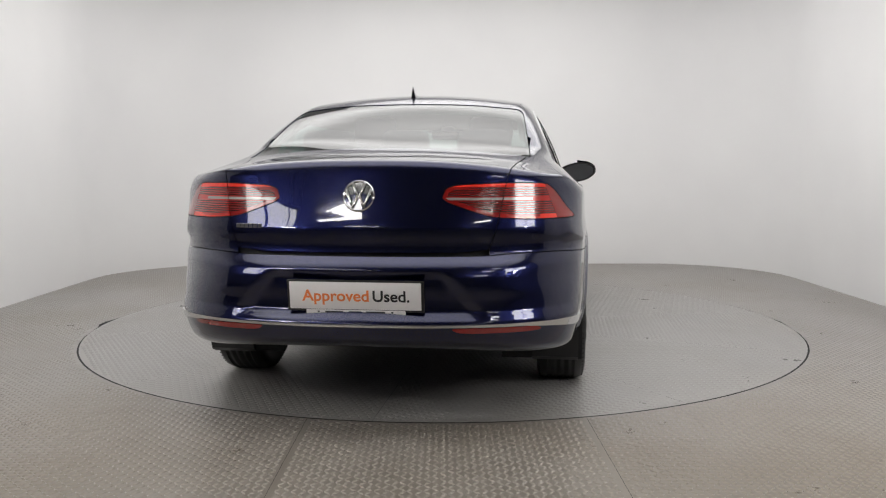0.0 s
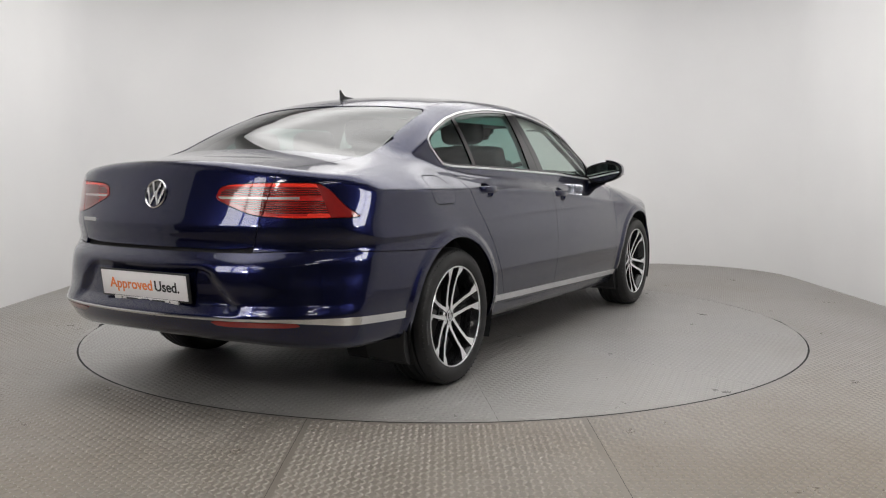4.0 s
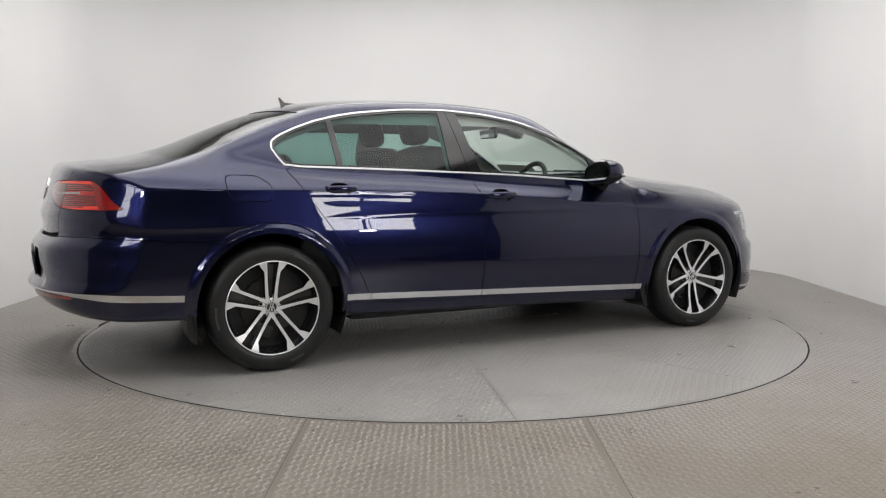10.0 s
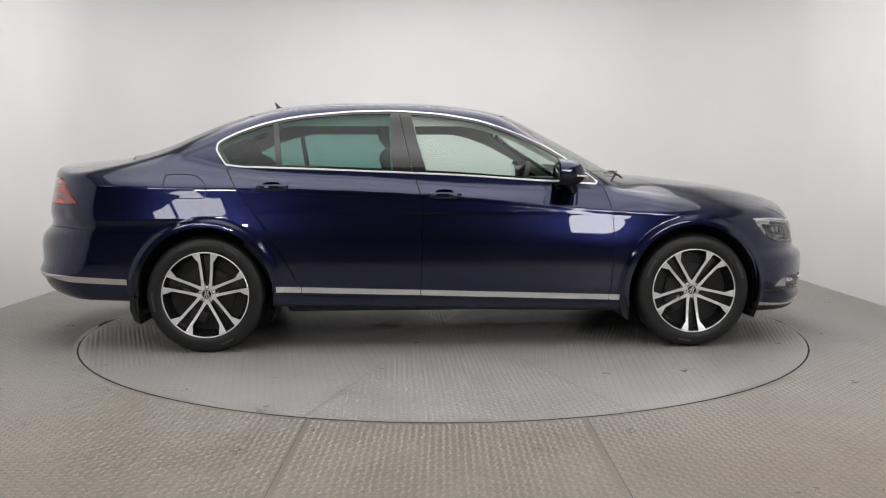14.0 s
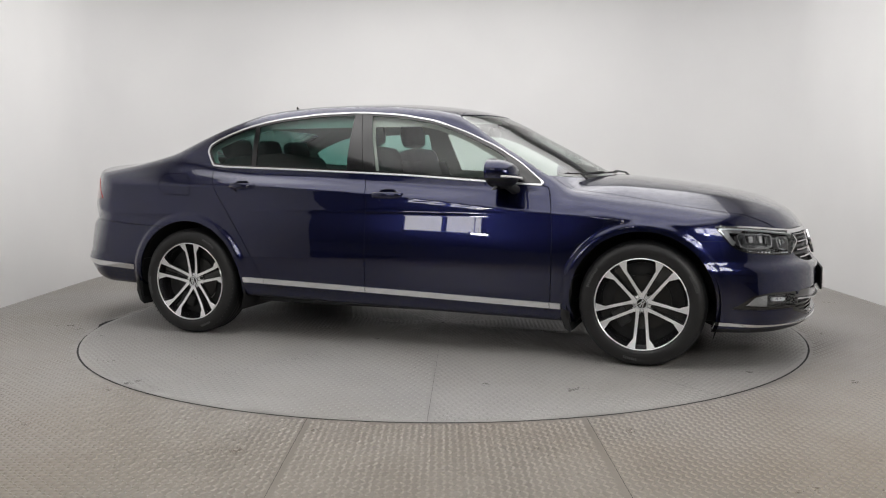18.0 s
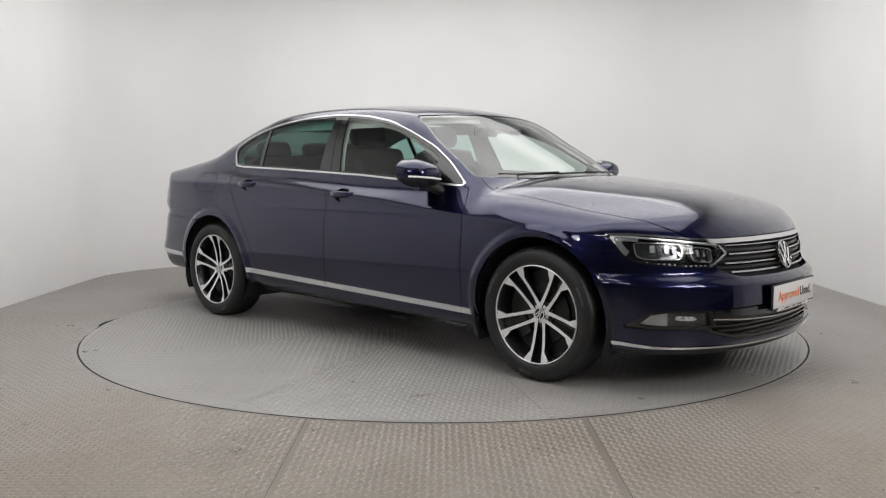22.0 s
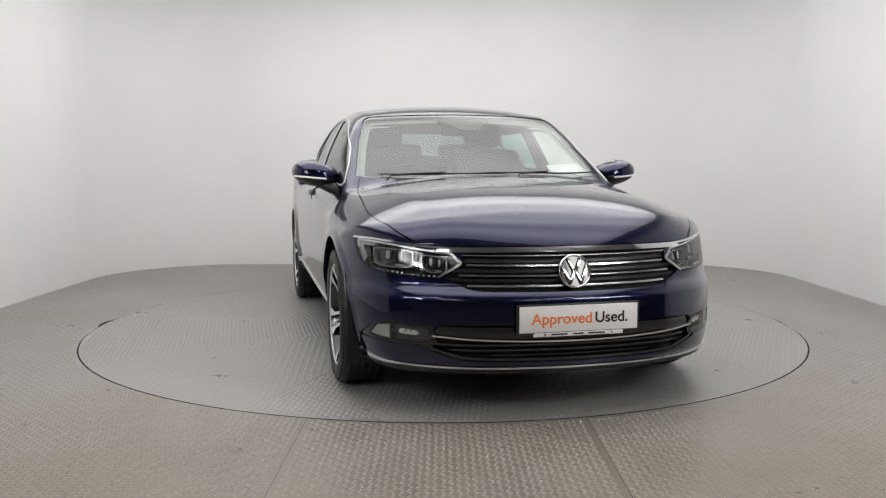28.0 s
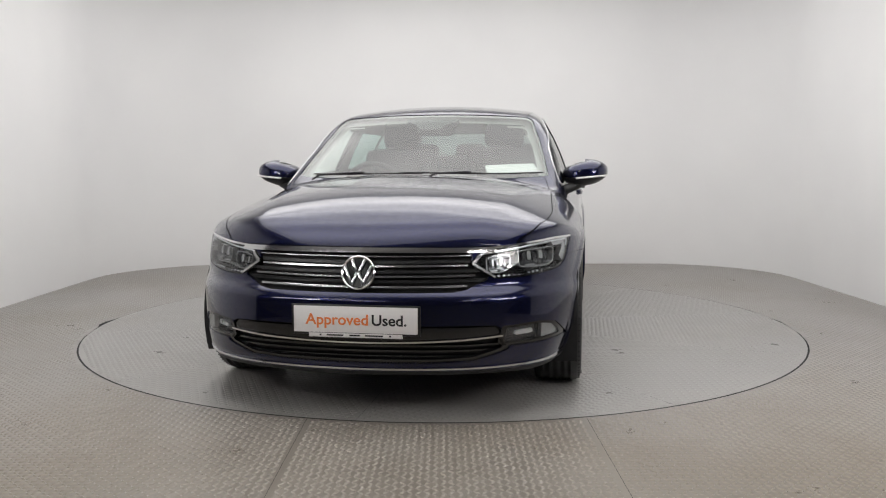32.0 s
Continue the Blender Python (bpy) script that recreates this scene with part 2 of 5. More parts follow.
def build_hall():
    """The dark hall behind the camera, onto which the studio opens."""
    w, y0, h = 7.0, -14.0, 4.6
    for name, lo, hi in (("wall_hall_back", (-w, y0 - 0.2, 0), (w, y0, h)), ("wall_hall_left", (-w - 0.2, y0, 0), (-w, FRONT_Y, h)), ("wall_hall_right", (w, y0, 0), (w + 0.2, FRONT_Y, h)),
                         ("wall_hall_side_left", (-w, FRONT_Y, 0), (-HALF_W - 0.12, FRONT_Y + 0.1, h)), ("wall_hall_side_right", (HALF_W + 0.12, FRONT_Y, 0), (w, FRONT_Y + 0.1, h)),
                         ("wall_hall_over", (-HALF_W - 0.12, FRONT_Y, WALL_H + 0.1), (HALF_W + 0.12, FRONT_Y + 0.1, h))):
        bm = bmesh.new()
        box(bm, lo, hi)
        tagged(part(name, bm, HALL, smooth=0), "dark painted wall of the hall", "wall", kind="structure")
    bm = bmesh.new()
    box(bm, (-w, y0, h), (w, FRONT_Y, h + 0.15))
    tagged(part("ceiling_hall", bm, HALL_CEILING, smooth=0), "pale ceiling of the hall", "ceiling", kind="structure")
    bm = bmesh.new()
    box(bm, (-w, y0, -0.2), (w, -4.6, -0.004))
    tagged(part("floor_hall", bm, CONCRETE, smooth=0), "grey concrete floor of the hall", "floor", kind="structure")


def wedge(r0, r1, a0, a1, n):
    """A flat sector of a ring, as points and quads."""
    v = [(r * math.cos(a), r * math.sin(a), 0.0) for r in (r0, r1) for a in [a0 + (a1 - a0) * k / n for k in range(n + 1)]]
    return v, [(k, n + 1 + k, n + 2 + k, k + 1) for k in range(n)]


def bars(inside, span, pitch, turn, z, ht=0.0042):
    """Raised lozenges of a tread plate in a turned square grid, where inside(x, y) holds."""
    n = int(span / pitch)
    i, j = np.meshgrid(np.arange(-n, n + 1), np.arange(-n, n + 1), indexing="ij")
    i, j = i.ravel(), j.ravel()
    c, s = math.cos(turn), math.sin(turn)
    x, y = (i * c - j * s) * pitch, (i * s + j * c) * pitch
    ok = inside(x, y)
    i, j, x, y = i[ok], j[ok], x[ok], y[ok]
    a = turn + np.where((i + j) % 2 == 0, math.pi / 4, -math.pi / 4)
    ux, uy = np.cos(a), np.sin(a)
    hl, hw, rl = 0.0165, 0.0052, 0.010
    shape = ((-hl, 0, 0), (0, -hw, 0), (hl, 0, 0), (0, hw, 0), (-rl, 0, ht), (rl, 0, ht))
    v = np.stack([np.stack([x + p * ux - q * uy, y + p * uy + q * ux, np.full_like(x, z + h)], 1) for p, q, h in shape], 1).reshape(-1, 3)
    base = (np.arange(len(x)) * 6)[:, None]
    f = np.concatenate([base + np.array(t) for t in ((0, 1, 4), (1, 5, 4), (1, 2, 5), (2, 3, 5), (3, 4, 5), (3, 0, 4))])
    return v, f


def mesh_of(name, v, f, mat, parent=None):
    me = bpy.data.meshes.new(name)
    me.vertices.add(len(v))
    me.vertices.foreach_set("co", np.asarray(v, np.float32).ravel())
    me.loops.add(3 * len(f))
    me.loops.foreach_set("vertex_index", np.asarray(f, np.int32).ravel())
    me.polygons.add(len(f))
    me.polygons.foreach_set("loop_start", np.arange(0, 3 * len(f), 3, dtype=np.int32))
    me.update(calc_edges=True)
    me.materials.append(mat)
    ob = new(name, me)
    ob.parent = parent
    return ob


SEAMS = (-0.57, 0.60)


def build_floor():
    """Fixed tread plates round the turning disc."""
    bm = bmesh.new()
    box(bm, (-HALF_W - 0.3, -4.6, -0.16), (HALF_W + 0.3, BACK_Y + 0.3, -0.003))
    base = part("floor", bm, INNER, smooth=0)
    tagged(base, "grey worn tread-plate floor in large plates", "floor", kind="structure")
    hole = DISC_R + 0.007
    edges = (-HALF_W - 0.1,) + SEAMS + (HALF_W + 0.1,)
    for x0, x1 in zip(edges, edges[1:]):
        x0, x1 = x0 + 0.0008, x1 - 0.0008
        n = 60
        for s in (-1, 1):
            far = -4.6 if s < 0 else BACK_Y + 0.1
            v, f = [], []
            for k in range(n + 1):
                x = x0 + (x1 - x0) * k / n
                y = s * math.sqrt(max(0.0, hole * hole - x * x))
                v += [(x, y, 0), (x, far, 0), (x, y, -0.012)]
            for k in range(n):
                a = 3 * k
                f += [(a, a + 1, a + 4, a + 3), (a, a + 3, a + 5, a + 2)]
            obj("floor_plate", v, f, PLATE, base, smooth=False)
    def inside(x, y):
        ok = (np.hypot(x, y) > hole + 0.02) & (np.abs(x) < HALF_W - 0.02) & (y > -4.2) & (y < BACK_Y - 0.02)
        for s in SEAMS:
            ok &= np.abs(x - s) > 0.014
        return ok
    v, f = bars(inside, 5.0, 0.0268, 0.0, 0.0)
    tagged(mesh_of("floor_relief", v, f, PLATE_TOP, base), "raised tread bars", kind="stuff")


def build_disc():
    disc = empty("turntable")
    tagged(disc, "round grey tread-plate turntable set flush in the floor", "turntable")
    bm = bmesh.new()
    rings = lathe(bm, [(DISC_R, -0.05), (DISC_R, -0.006), (DISC_R - 0.001, -0.005)], "Z", 192)
    bm.faces.new(rings[-1])
    part("platform", bm, INNER, disc, "dark edge of the platform", smooth=20)
    for k in range(10):
        a0, a1 = radians(-72 + 36 * k), radians(-36 + 36 * k)
        v, f = wedge(0.012, DISC_R - 0.004, a0 + 0.0003, a1 - 0.0003, 24)
        obj("deck_plate", v, f, DECK_PLATE, disc, smooth=False)
        mid, c0 = (a0 + a1) / 2, (math.cos((a0 + a1) / 2), math.sin((a0 + a1) / 2))
        def inside(x, y):
            u, w = x * c0[0] + y * c0[1], -x * c0[1] + y * c0[0]
            return (u > 0.05) & (np.abs(w) < u * math.tan(radians(18)) - 0.012) & (np.hypot(x, y) < DISC_R - 0.022)
        v, f = bars(inside, DISC_R + 0.1, 0.0268, mid, 0.0, 0.0028)
        tagged(mesh_of("deck_relief", v, f, DECK_TOP, disc), kind="stuff")
    return disc


build_room()
build_hall()
build_floor()
disc = build_disc()


def build_panel(x, y, z, w, h, yaw, pitch, mat, label="white lit panel in a thin dark frame"):
    """A lit panel in a thin dark frame, on the hall's side of the opening."""
    lamp = empty("led_panel", pose(x, y, z) @ pose(0, 0, 0, 0, 0, yaw) @ pose(0, 0, 0, pitch, 0, 0))
    tagged(lamp, label, "light", "hall lights")
    bm = bmesh.new()
    box(bm, (-w / 2 - 0.03, -0.05, -h / 2 - 0.03), (w / 2 + 0.03, -0.002, h / 2 + 0.03), 0.008)
    part("panel_frame", bm, BLACK, lamp)
    bm = bmesh.new()
    box(bm, (-w / 2, -0.004, -h / 2), (w / 2, 0.004, h / 2))
    part("diffuser", bm, mat, lamp, "glowing white diffuser", smooth=0)
    for s in (-1, 1):
        bm = bmesh.new()
        tube(bm, [(s * w / 3, -0.03, h / 2), (s * w / 3, -0.03, WALL_H - 0.002 - z)], 0.006, 6)
        part("hanger", bm, BLACK, lamp, smooth=0)


for x, y, w, side in ((1.70, -3.46, 0.37, 1), (2.17, -3.30, 0.50, 1), (-1.74, -3.44, 0.36, -1), (-2.14, -3.28, 0.38, -1)):
    build_panel(x, y, 1.40, w, 0.50, side * 24, -3, PANELS[side])
for x in (1.90, -1.49):
    build_panel(x, -3.37, 1.10, 0.17, 0.08, 24 if x > 0 else -24, 0, SPOT, "small bright lamp bar in a dark frame")
# unseen tubes added as fill, to brighten the hall that the body mirrors
for y in (-5.6, -8.4, -11.2):
    for x in (-3.6, 3.6):
        bm = bmesh.new()
        box(bm, (x - 0.9, y - 0.07, 4.50), (x + 0.9, y + 0.07, 4.598), 0.01)
        tagged(part("hall_fill_tube", bm, FILL_TUBE), "unseen white fill tube added on the dark hall ceiling", "light", "hall tube lights")


# ---- the car's skin ----
def curve(*knots):
    """A smooth curve through (x, y) knots, level beyond the ends."""
    kx, ky = np.array([k[0] for k in knots], float), np.array([k[1] for k in knots], float)
    h, d = np.diff(kx), np.diff(ky) / np.diff(kx)
    m = np.zeros(len(kx))
    for i in range(1, len(kx) - 1):
        if d[i - 1] * d[i] > 0:
            w1, w2 = 2 * h[i] + h[i - 1], h[i] + 2 * h[i - 1]
            m[i] = (w1 + w2) / (w1 / d[i - 1] + w2 / d[i])
    m[0], m[-1] = d[0], d[-1]

    def at(x):
        x = np.clip(np.asarray(x, float), kx[0], kx[-1])
        i = np.clip(np.searchsorted(kx, x) - 1, 0, len(h) - 1)
        s = (x - kx[i]) / h[i]
        return (ky[i] * (1 + 2 * s) * (1 - s) ** 2 + m[i] * h[i] * s * (1 - s) ** 2
                + ky[i + 1] * s * s * (3 - 2 * s) + m[i + 1] * h[i] * s * s * (s - 1))
    return at


def smax(a, b, k):
    h = np.maximum(k - np.abs(a - b), 0) / k
    return np.maximum(a, b) + h * h * k * 0.25


def smin(a, b, k):
    return -smax(-a, -b, k)


def step(a, b, x):
    s = np.clip((x - a) / (b - a), 0, 1)
    return s * s * (3 - 2 * s)


HUB_X, HUB_Z, TYRE_R = 1.3955, 0.327, 0.329
WIDTH = curve((-2.5, 0.79), (-2.2, 0.846), (-2.0, 0.873), (-1.8, 0.891), (-1.6, 0.902), (-1.395, 0.906), (-0.8, 0.910), (0, 0.911), (0.8, 0.908), (1.395, 0.902), (1.8, 0.885), (2.1, 0.85), (2.4, 0.80))
CREASE = curve((-2.4, 0.955), (-1.6, 0.936), (-1.05, 0.928), (-0.19, 0.892), (0.9, 0.797), (1.4, 0.76), (2.2, 0.70))
HOLLOW = curve((-2.4, 0.75), (-2.0, 0.745), (-1.6, 0.743), (-1.05, 0.740), (-0.7, 0.733), (-0.15, 0.716), (0.4, 0.70), (0.9, 0.668), (1.4, 0.65))
CREASE_ON = curve((-2.3, 0.08), (-2.0, 0.10), (-1.7, 0.22), (-1.3, 0.85), (-1.0, 1.0), (0.85, 1.0), (1.25, 0.0), (2.4, 0.0))
UPPER = curve((-2.3, 1.3), (-1.6, 1.4), (-1.2, 1.35), (-0.4, 1.0), (0.9, 0.95), (1.4, 0.75), (2.2, 0.8))
HOOD = curve((0.6, 1.02), (1.0, 1.0), (1.2, 0.984), (1.4, 0.962), (1.6, 0.938), (1.8, 0.906), (2.0, 0.853), (2.1, 0.806), (2.17, 0.760), (2.25, 0.69), (2.4, 0.52))
DECK = curve((-2.6, 1.055), (-2.42, 1.066), (-2.3, 1.078), (-2.0, 1.103), (-1.75, 1.115), (-1.4, 1.09), (-1.0, 1.05), (0.6, 1.0))
NOSE = curve((0.15, 2.22), (0.20, 2.266), (0.26, 2.284), (0.37, 2.294), (0.48, 2.291), (0.505, 2.289), (0.517, 2.283), (0.556, 2.253), (0.568, 2.248), (0.60, 2.244), (0.70, 2.220), (0.80, 2.195), (1.0, 2.15))
TAIL = curve((0.28, -2.38), (0.34, -2.455), (0.42, -2.505), (0.448, -2.516), (0.475, -2.507), (0.50, -2.497), (0.53, -2.496), (0.58, -2.500), (0.62, -2.4975), (0.64, -2.4925), (0.655, -2.487), (0.666, -2.480), (0.703, -2.446), (0.715, -2.436),
             (0.74, -2.4335), (0.79, -2.4405), (0.805, -2.441), (0.82, -2.4385), (0.87, -2.4275), (0.95, -2.410), (1.02, -2.3945), (1.05, -2.3875), (1.08, -2.381))
SILL = curve((-2.5, 0.36), (-2.2, 0.30), (-1.8, 0.285), (-1.0, 0.25), (1.0, 0.20), (1.8, 0.185), (2.3, 0.19))
ROOF = curve((-3.4, 0.35), (-2.1, 1.02), (-1.95, 1.095), (-1.75, 1.182), (-1.52, 1.280), (-1.3, 1.360), (-1.05, 1.422), (-0.84, 1.444), (-0.62, 1.455), (-0.4, 1.457), (-0.19, 1.452),
             (0.04, 1.436), (0.22, 1.412), (0.36, 1.380), (0.5, 1.322), (0.65, 1.243), (0.85, 1.138), (1.0, 1.055), (1.14, 0.975), (1.3, 0.87), (2.5, 0.1))


def field(p):
    """Negative inside the body, positive outside."""
    x, a, z = p[:, 0], np.abs(p[:, 1]), p[:, 2]
    # flank
    u = z - CREASE(x)
    up = 0.5 * (u + np.sqrt(u * u + 0.00002))
    inset = (0.45 * up + 3.0 * up * up) * UPPER(x)
    lean = 0.026 * np.logaddexp(0.0, (z - HOLLOW(x) + 0.045) / 0.026)
    inset = inset + 0.160 * CREASE_ON(x) * np.minimum(lean, 0.27) - 0.003 * CREASE_ON(x) * np.exp(-(u / 0.030) ** 2) + 0.0016 * CREASE_ON(x) * np.exp(-((u + 0.020) / 0.012) ** 2)
    low = np.maximum(0.52 - z, 0)
    inset = inset + 0.85 * low * low + 0.004 * np.exp(-((z - 0.43) / 0.045) ** 2) * (np.abs(x) < 1.1)
    swell = 0.0
    for hx in (HUB_X, -HUB_X):
        r = np.hypot(x - hx, z - HUB_Z)
        swell = swell + 0.013 * (1 - step(0.405, 0.445, r))
    side = a - (WIDTH(x) - inset + swell)
    # upper surfaces of the lower body
    hood = HOOD(x) - 0.10 * (a / 0.8) ** 2.4
    line = 0.66 - 0.19 * np.clip((x - 1.0) / 1.15, 0, 1)
    out = 0.5 * (a - line + np.sqrt((a - line) ** 2 + 0.00022))
    hood = hood + (0.014 - 0.125 * out) * step(0.9, 1.3, x)
    deck = DECK(x) - (0.045 + 0.020 * step(-1.8, -2.2, x)) * (a / 0.7) ** 2.5
    s = step(-0.6, 0.4, x)
    top = z - (deck * (1 - s) + hood * s)
    lower = step(0.215, 0.26, z) * (1 - step(0.53, 0.56, z))
    bend = 0.5 * (a - 0.44 + np.sqrt((a - 0.44) ** 2 + 0.00008))
    nose = x - (NOSE(z) - (0.35 - 0.08 * lower) * a ** 2 - 0.5 * a ** 6 - 0.13 * lower * bend)
    notch = 0.034 * step(0.5, 0.8, a) * np.exp(-((z - 0.62) / 0.075) ** 2) + 0.021 * (1 - step(0.0, 0.085, a - 0.30 - 0.85 * np.clip(0.635 - z, 0, 0.2))) * step(0.44, 0.50, z) * (1 - step(0.615, 0.655, z))
    tail = TAIL(z) + notch + 0.075 * np.clip(z - 0.815, 0, 0.24) * (1 - step(0.25, 0.60, a)) + 0.22 * a ** 2 + 0.55 * a ** 6 - x
    f = smax(side, top, 0.03 + 0.05 * step(1.0, 1.5, x))
    f = smax(f, nose, 0.09)
    f = smax(f, tail, 0.035)
    f = smax(f, SILL(x) - z, 0.04)
    # glasshouse
    w = z - 1.0
    wall = a - (0.803 - 0.30 * w - 0.45 * w * np.abs(w) - 0.028 * ((x + 0.2) / 1.1) ** 2)
    bow = np.where(x > -0.3, 0.37 * step(-0.2, 0.6, x), -0.22 * step(-0.5, -1.3, x)) * a * a
    roof = z - (ROOF(x + bow) - (0.13 - 0.065 * step(0.0, 0.5, x)) * a * a)
    cabin = smax(wall, roof, 0.07)
    cabin = smax(cabin, 0.8 - z, 0.01)
    cabin = smax(cabin, -2.12 - x, 0.05)
    return smin(f, cabin, 0.03 + 0.06 * step(-1.2, -1.6, x))


def gradient(p):
    e = 0.0012
    g = np.stack([field(p + d) - field(p - d) for d in np.eye(3) * e], 1)
    return g / np.maximum(np.linalg.norm(g, axis=1, keepdims=True), 1e-9)


def settle(p, n=3):
    """Moves points onto the skin."""
    for _ in range(n):
        e = 0.0012
        g = np.stack([field(p + d) - field(p - d) for d in np.eye(3) * e], 1) / (2 * e)
        p = p - (field(p) / np.maximum((g * g).sum(1), 0.25))[:, None] * g
    return p


def make_skin(n_cap=120, n_mid=210, n_round=260):
    """The half skin (y <= 0) as triangles, by rays from a line inside the body."""
    rear, front, zc = -1.5, 1.45, 0.60
    rows = []
    for i in range(n_cap + 1):
        c = (i / n_cap) * math.pi / 2
        rows.append((rear, -math.cos(c), math.sin(c)))
    for i in range(1, n_mid):
        rows.append((rear + (front - rear) * i / n_mid, 0.0, 1.0))
    for i in range(n_cap + 1):
        c = (1 - i / n_cap) * math.pi / 2
        rows.append((front, math.cos(c), math.sin(c)))
    rows = np.array(rows)
    ang = np.linspace(-math.pi / 2, math.pi / 2, n_round + 1)
    org = np.zeros((len(rows), n_round + 1, 3))
    org[:, :, 0], org[:, :, 2] = rows[:, None, 0], zc
    way = np.zeros_like(org)
    way[:, :, 0] = rows[:, None, 1]
    way[:, :, 1] = -rows[:, None, 2] * np.cos(ang)[None]
    way[:, :, 2] = rows[:, None, 2] * np.sin(ang)[None]
    org, way = org.reshape(-1, 3), way.reshape(-1, 3)
    lo, hi = np.full(len(org), 0.05), np.full(len(org), 1.6)
    for _ in range(26):
        mid = (lo + hi) / 2
        inside = field(org + way * mid[:, None]) < 0
        lo, hi = np.where(inside, mid, lo), np.where(inside, hi, mid)
    pts = org + way * ((lo + hi) / 2)[:, None]
    pts[:, 1] = np.minimum(pts[:, 1], 0.0)
    m = n_round + 1
    i, j = np.meshgrid(np.arange(len(rows) - 1), np.arange(n_round), indexing="ij")
    a, b, c, d = (i * m + j).ravel(), ((i + 1) * m + j).ravel(), ((i + 1) * m + j + 1).ravel(), (i * m + j + 1).ravel()
    tris = np.concatenate([np.stack([a, b, c], 1), np.stack([a, c, d], 1)])
    last = (len(rows) - 1) * m
    tris[tris < m] = 0
    tris[tris >= last] = last
    good = (tris[:, 0] != tris[:, 1]) & (tris[:, 1] != tris[:, 2]) & (tris[:, 2] != tris[:, 0])
    return pts, tris[good]


def cut(pts, tris, f):
    """The part of a triangle mesh where f < 0, cut cleanly along f = 0."""
    v = f(pts)
    v = np.where(np.abs(v) < 1e-7, 1e-7, v)
    neg = v[tris] < 0
    cnt = neg.sum(1)
    keep = [tris[cnt == 3]]
    new_pts, index = [], {}

    def mid(i, j):
        key = (i, j) if i < j else (j, i)
        if key not in index:
            t = v[i] / (v[i] - v[j])
            index[key] = len(pts) + len(new_pts)
            new_pts.append(pts[i] + (pts[j] - pts[i]) * t)
        return index[key]
    extra = []
    for t, s in zip(tris[(cnt == 1) | (cnt == 2)], neg[(cnt == 1) | (cnt == 2)]):
        if s.sum() == 1:
            k = int(np.argmax(s))
            a, b, c = t[k], t[(k + 1) % 3], t[(k + 2) % 3]
            extra.append((a, mid(a, b), mid(a, c)))
        else:
            k = int(np.argmin(s))
            a, b, c = t[k], t[(k + 1) % 3], t[(k + 2) % 3]
            p, q = mid(a, b), mid(a, c)
            extra += [(p, b, c), (p, c, q)]
    if extra:
        keep.append(np.array(extra, int))
    tris = np.concatenate(keep) if keep else np.zeros((0, 3), int)
    allp = np.concatenate([pts, np.array(new_pts).reshape(-1, 3)])
    used, inv = np.unique(tris, return_inverse=True)
    return allp[used], inv.reshape(-1, 3)


def mirrored(pts, tris):
    return pts * np.array([1, -1, 1]), tris[:, ::-1]


def both(pts, tris):
    p, t = mirrored(pts, tris)
    return np.concatenate([pts, p]), np.concatenate([tris, t + len(pts)])


def rim_edges(tris):
    e = np.concatenate([tris[:, [0, 1]], tris[:, [1, 2]], tris[:, [2, 0]]])
    key = np.sort(e, 1)
    _, first, cnt = np.unique(key, axis=0, return_index=True, return_counts=True)
    return e[first[cnt == 1]]


def shell(name, pts, tris, mat, parent, lift=0.0, depth=0.014, label="", skip_middle=True):
    """A piece of the skin, lifted off it, with its edge folded inwards."""
    nrm = gradient(pts)
    outer = pts + nrm * lift
    verts, norms, faces = [outer], [nrm], [tris]
    if depth:
        e = rim_edges(tris)
        if skip_middle:
            e = e[~((np.abs(pts[e[:, 0], 1]) < 1e-6) & (np.abs(pts[e[:, 1], 1]) < 1e-6))]
        if len(e):
            p, q = outer[e[:, 0]], outer[e[:, 1]]
            p2, q2 = p - nrm[e[:, 0]] * depth, q - nrm[e[:, 1]] * depth
            n = np.cross(q - p, nrm[e[:, 0]])
            n /= np.maximum(np.linalg.norm(n, axis=1, keepdims=True), 1e-9)
            base, m = len(outer), len(e)
            verts += [p, q, q2, p2]
            norms += [n] * 4
            i = np.arange(m)
            faces += [np.stack([base + m + i, base + i, base + 3 * m + i], 1), np.stack([base + m + i, base + 3 * m + i, base + 2 * m + i], 1)]
    return obj(name, np.concatenate(verts), np.concatenate(faces), mat, parent, label, np.concatenate(norms))


SKIN = make_skin()


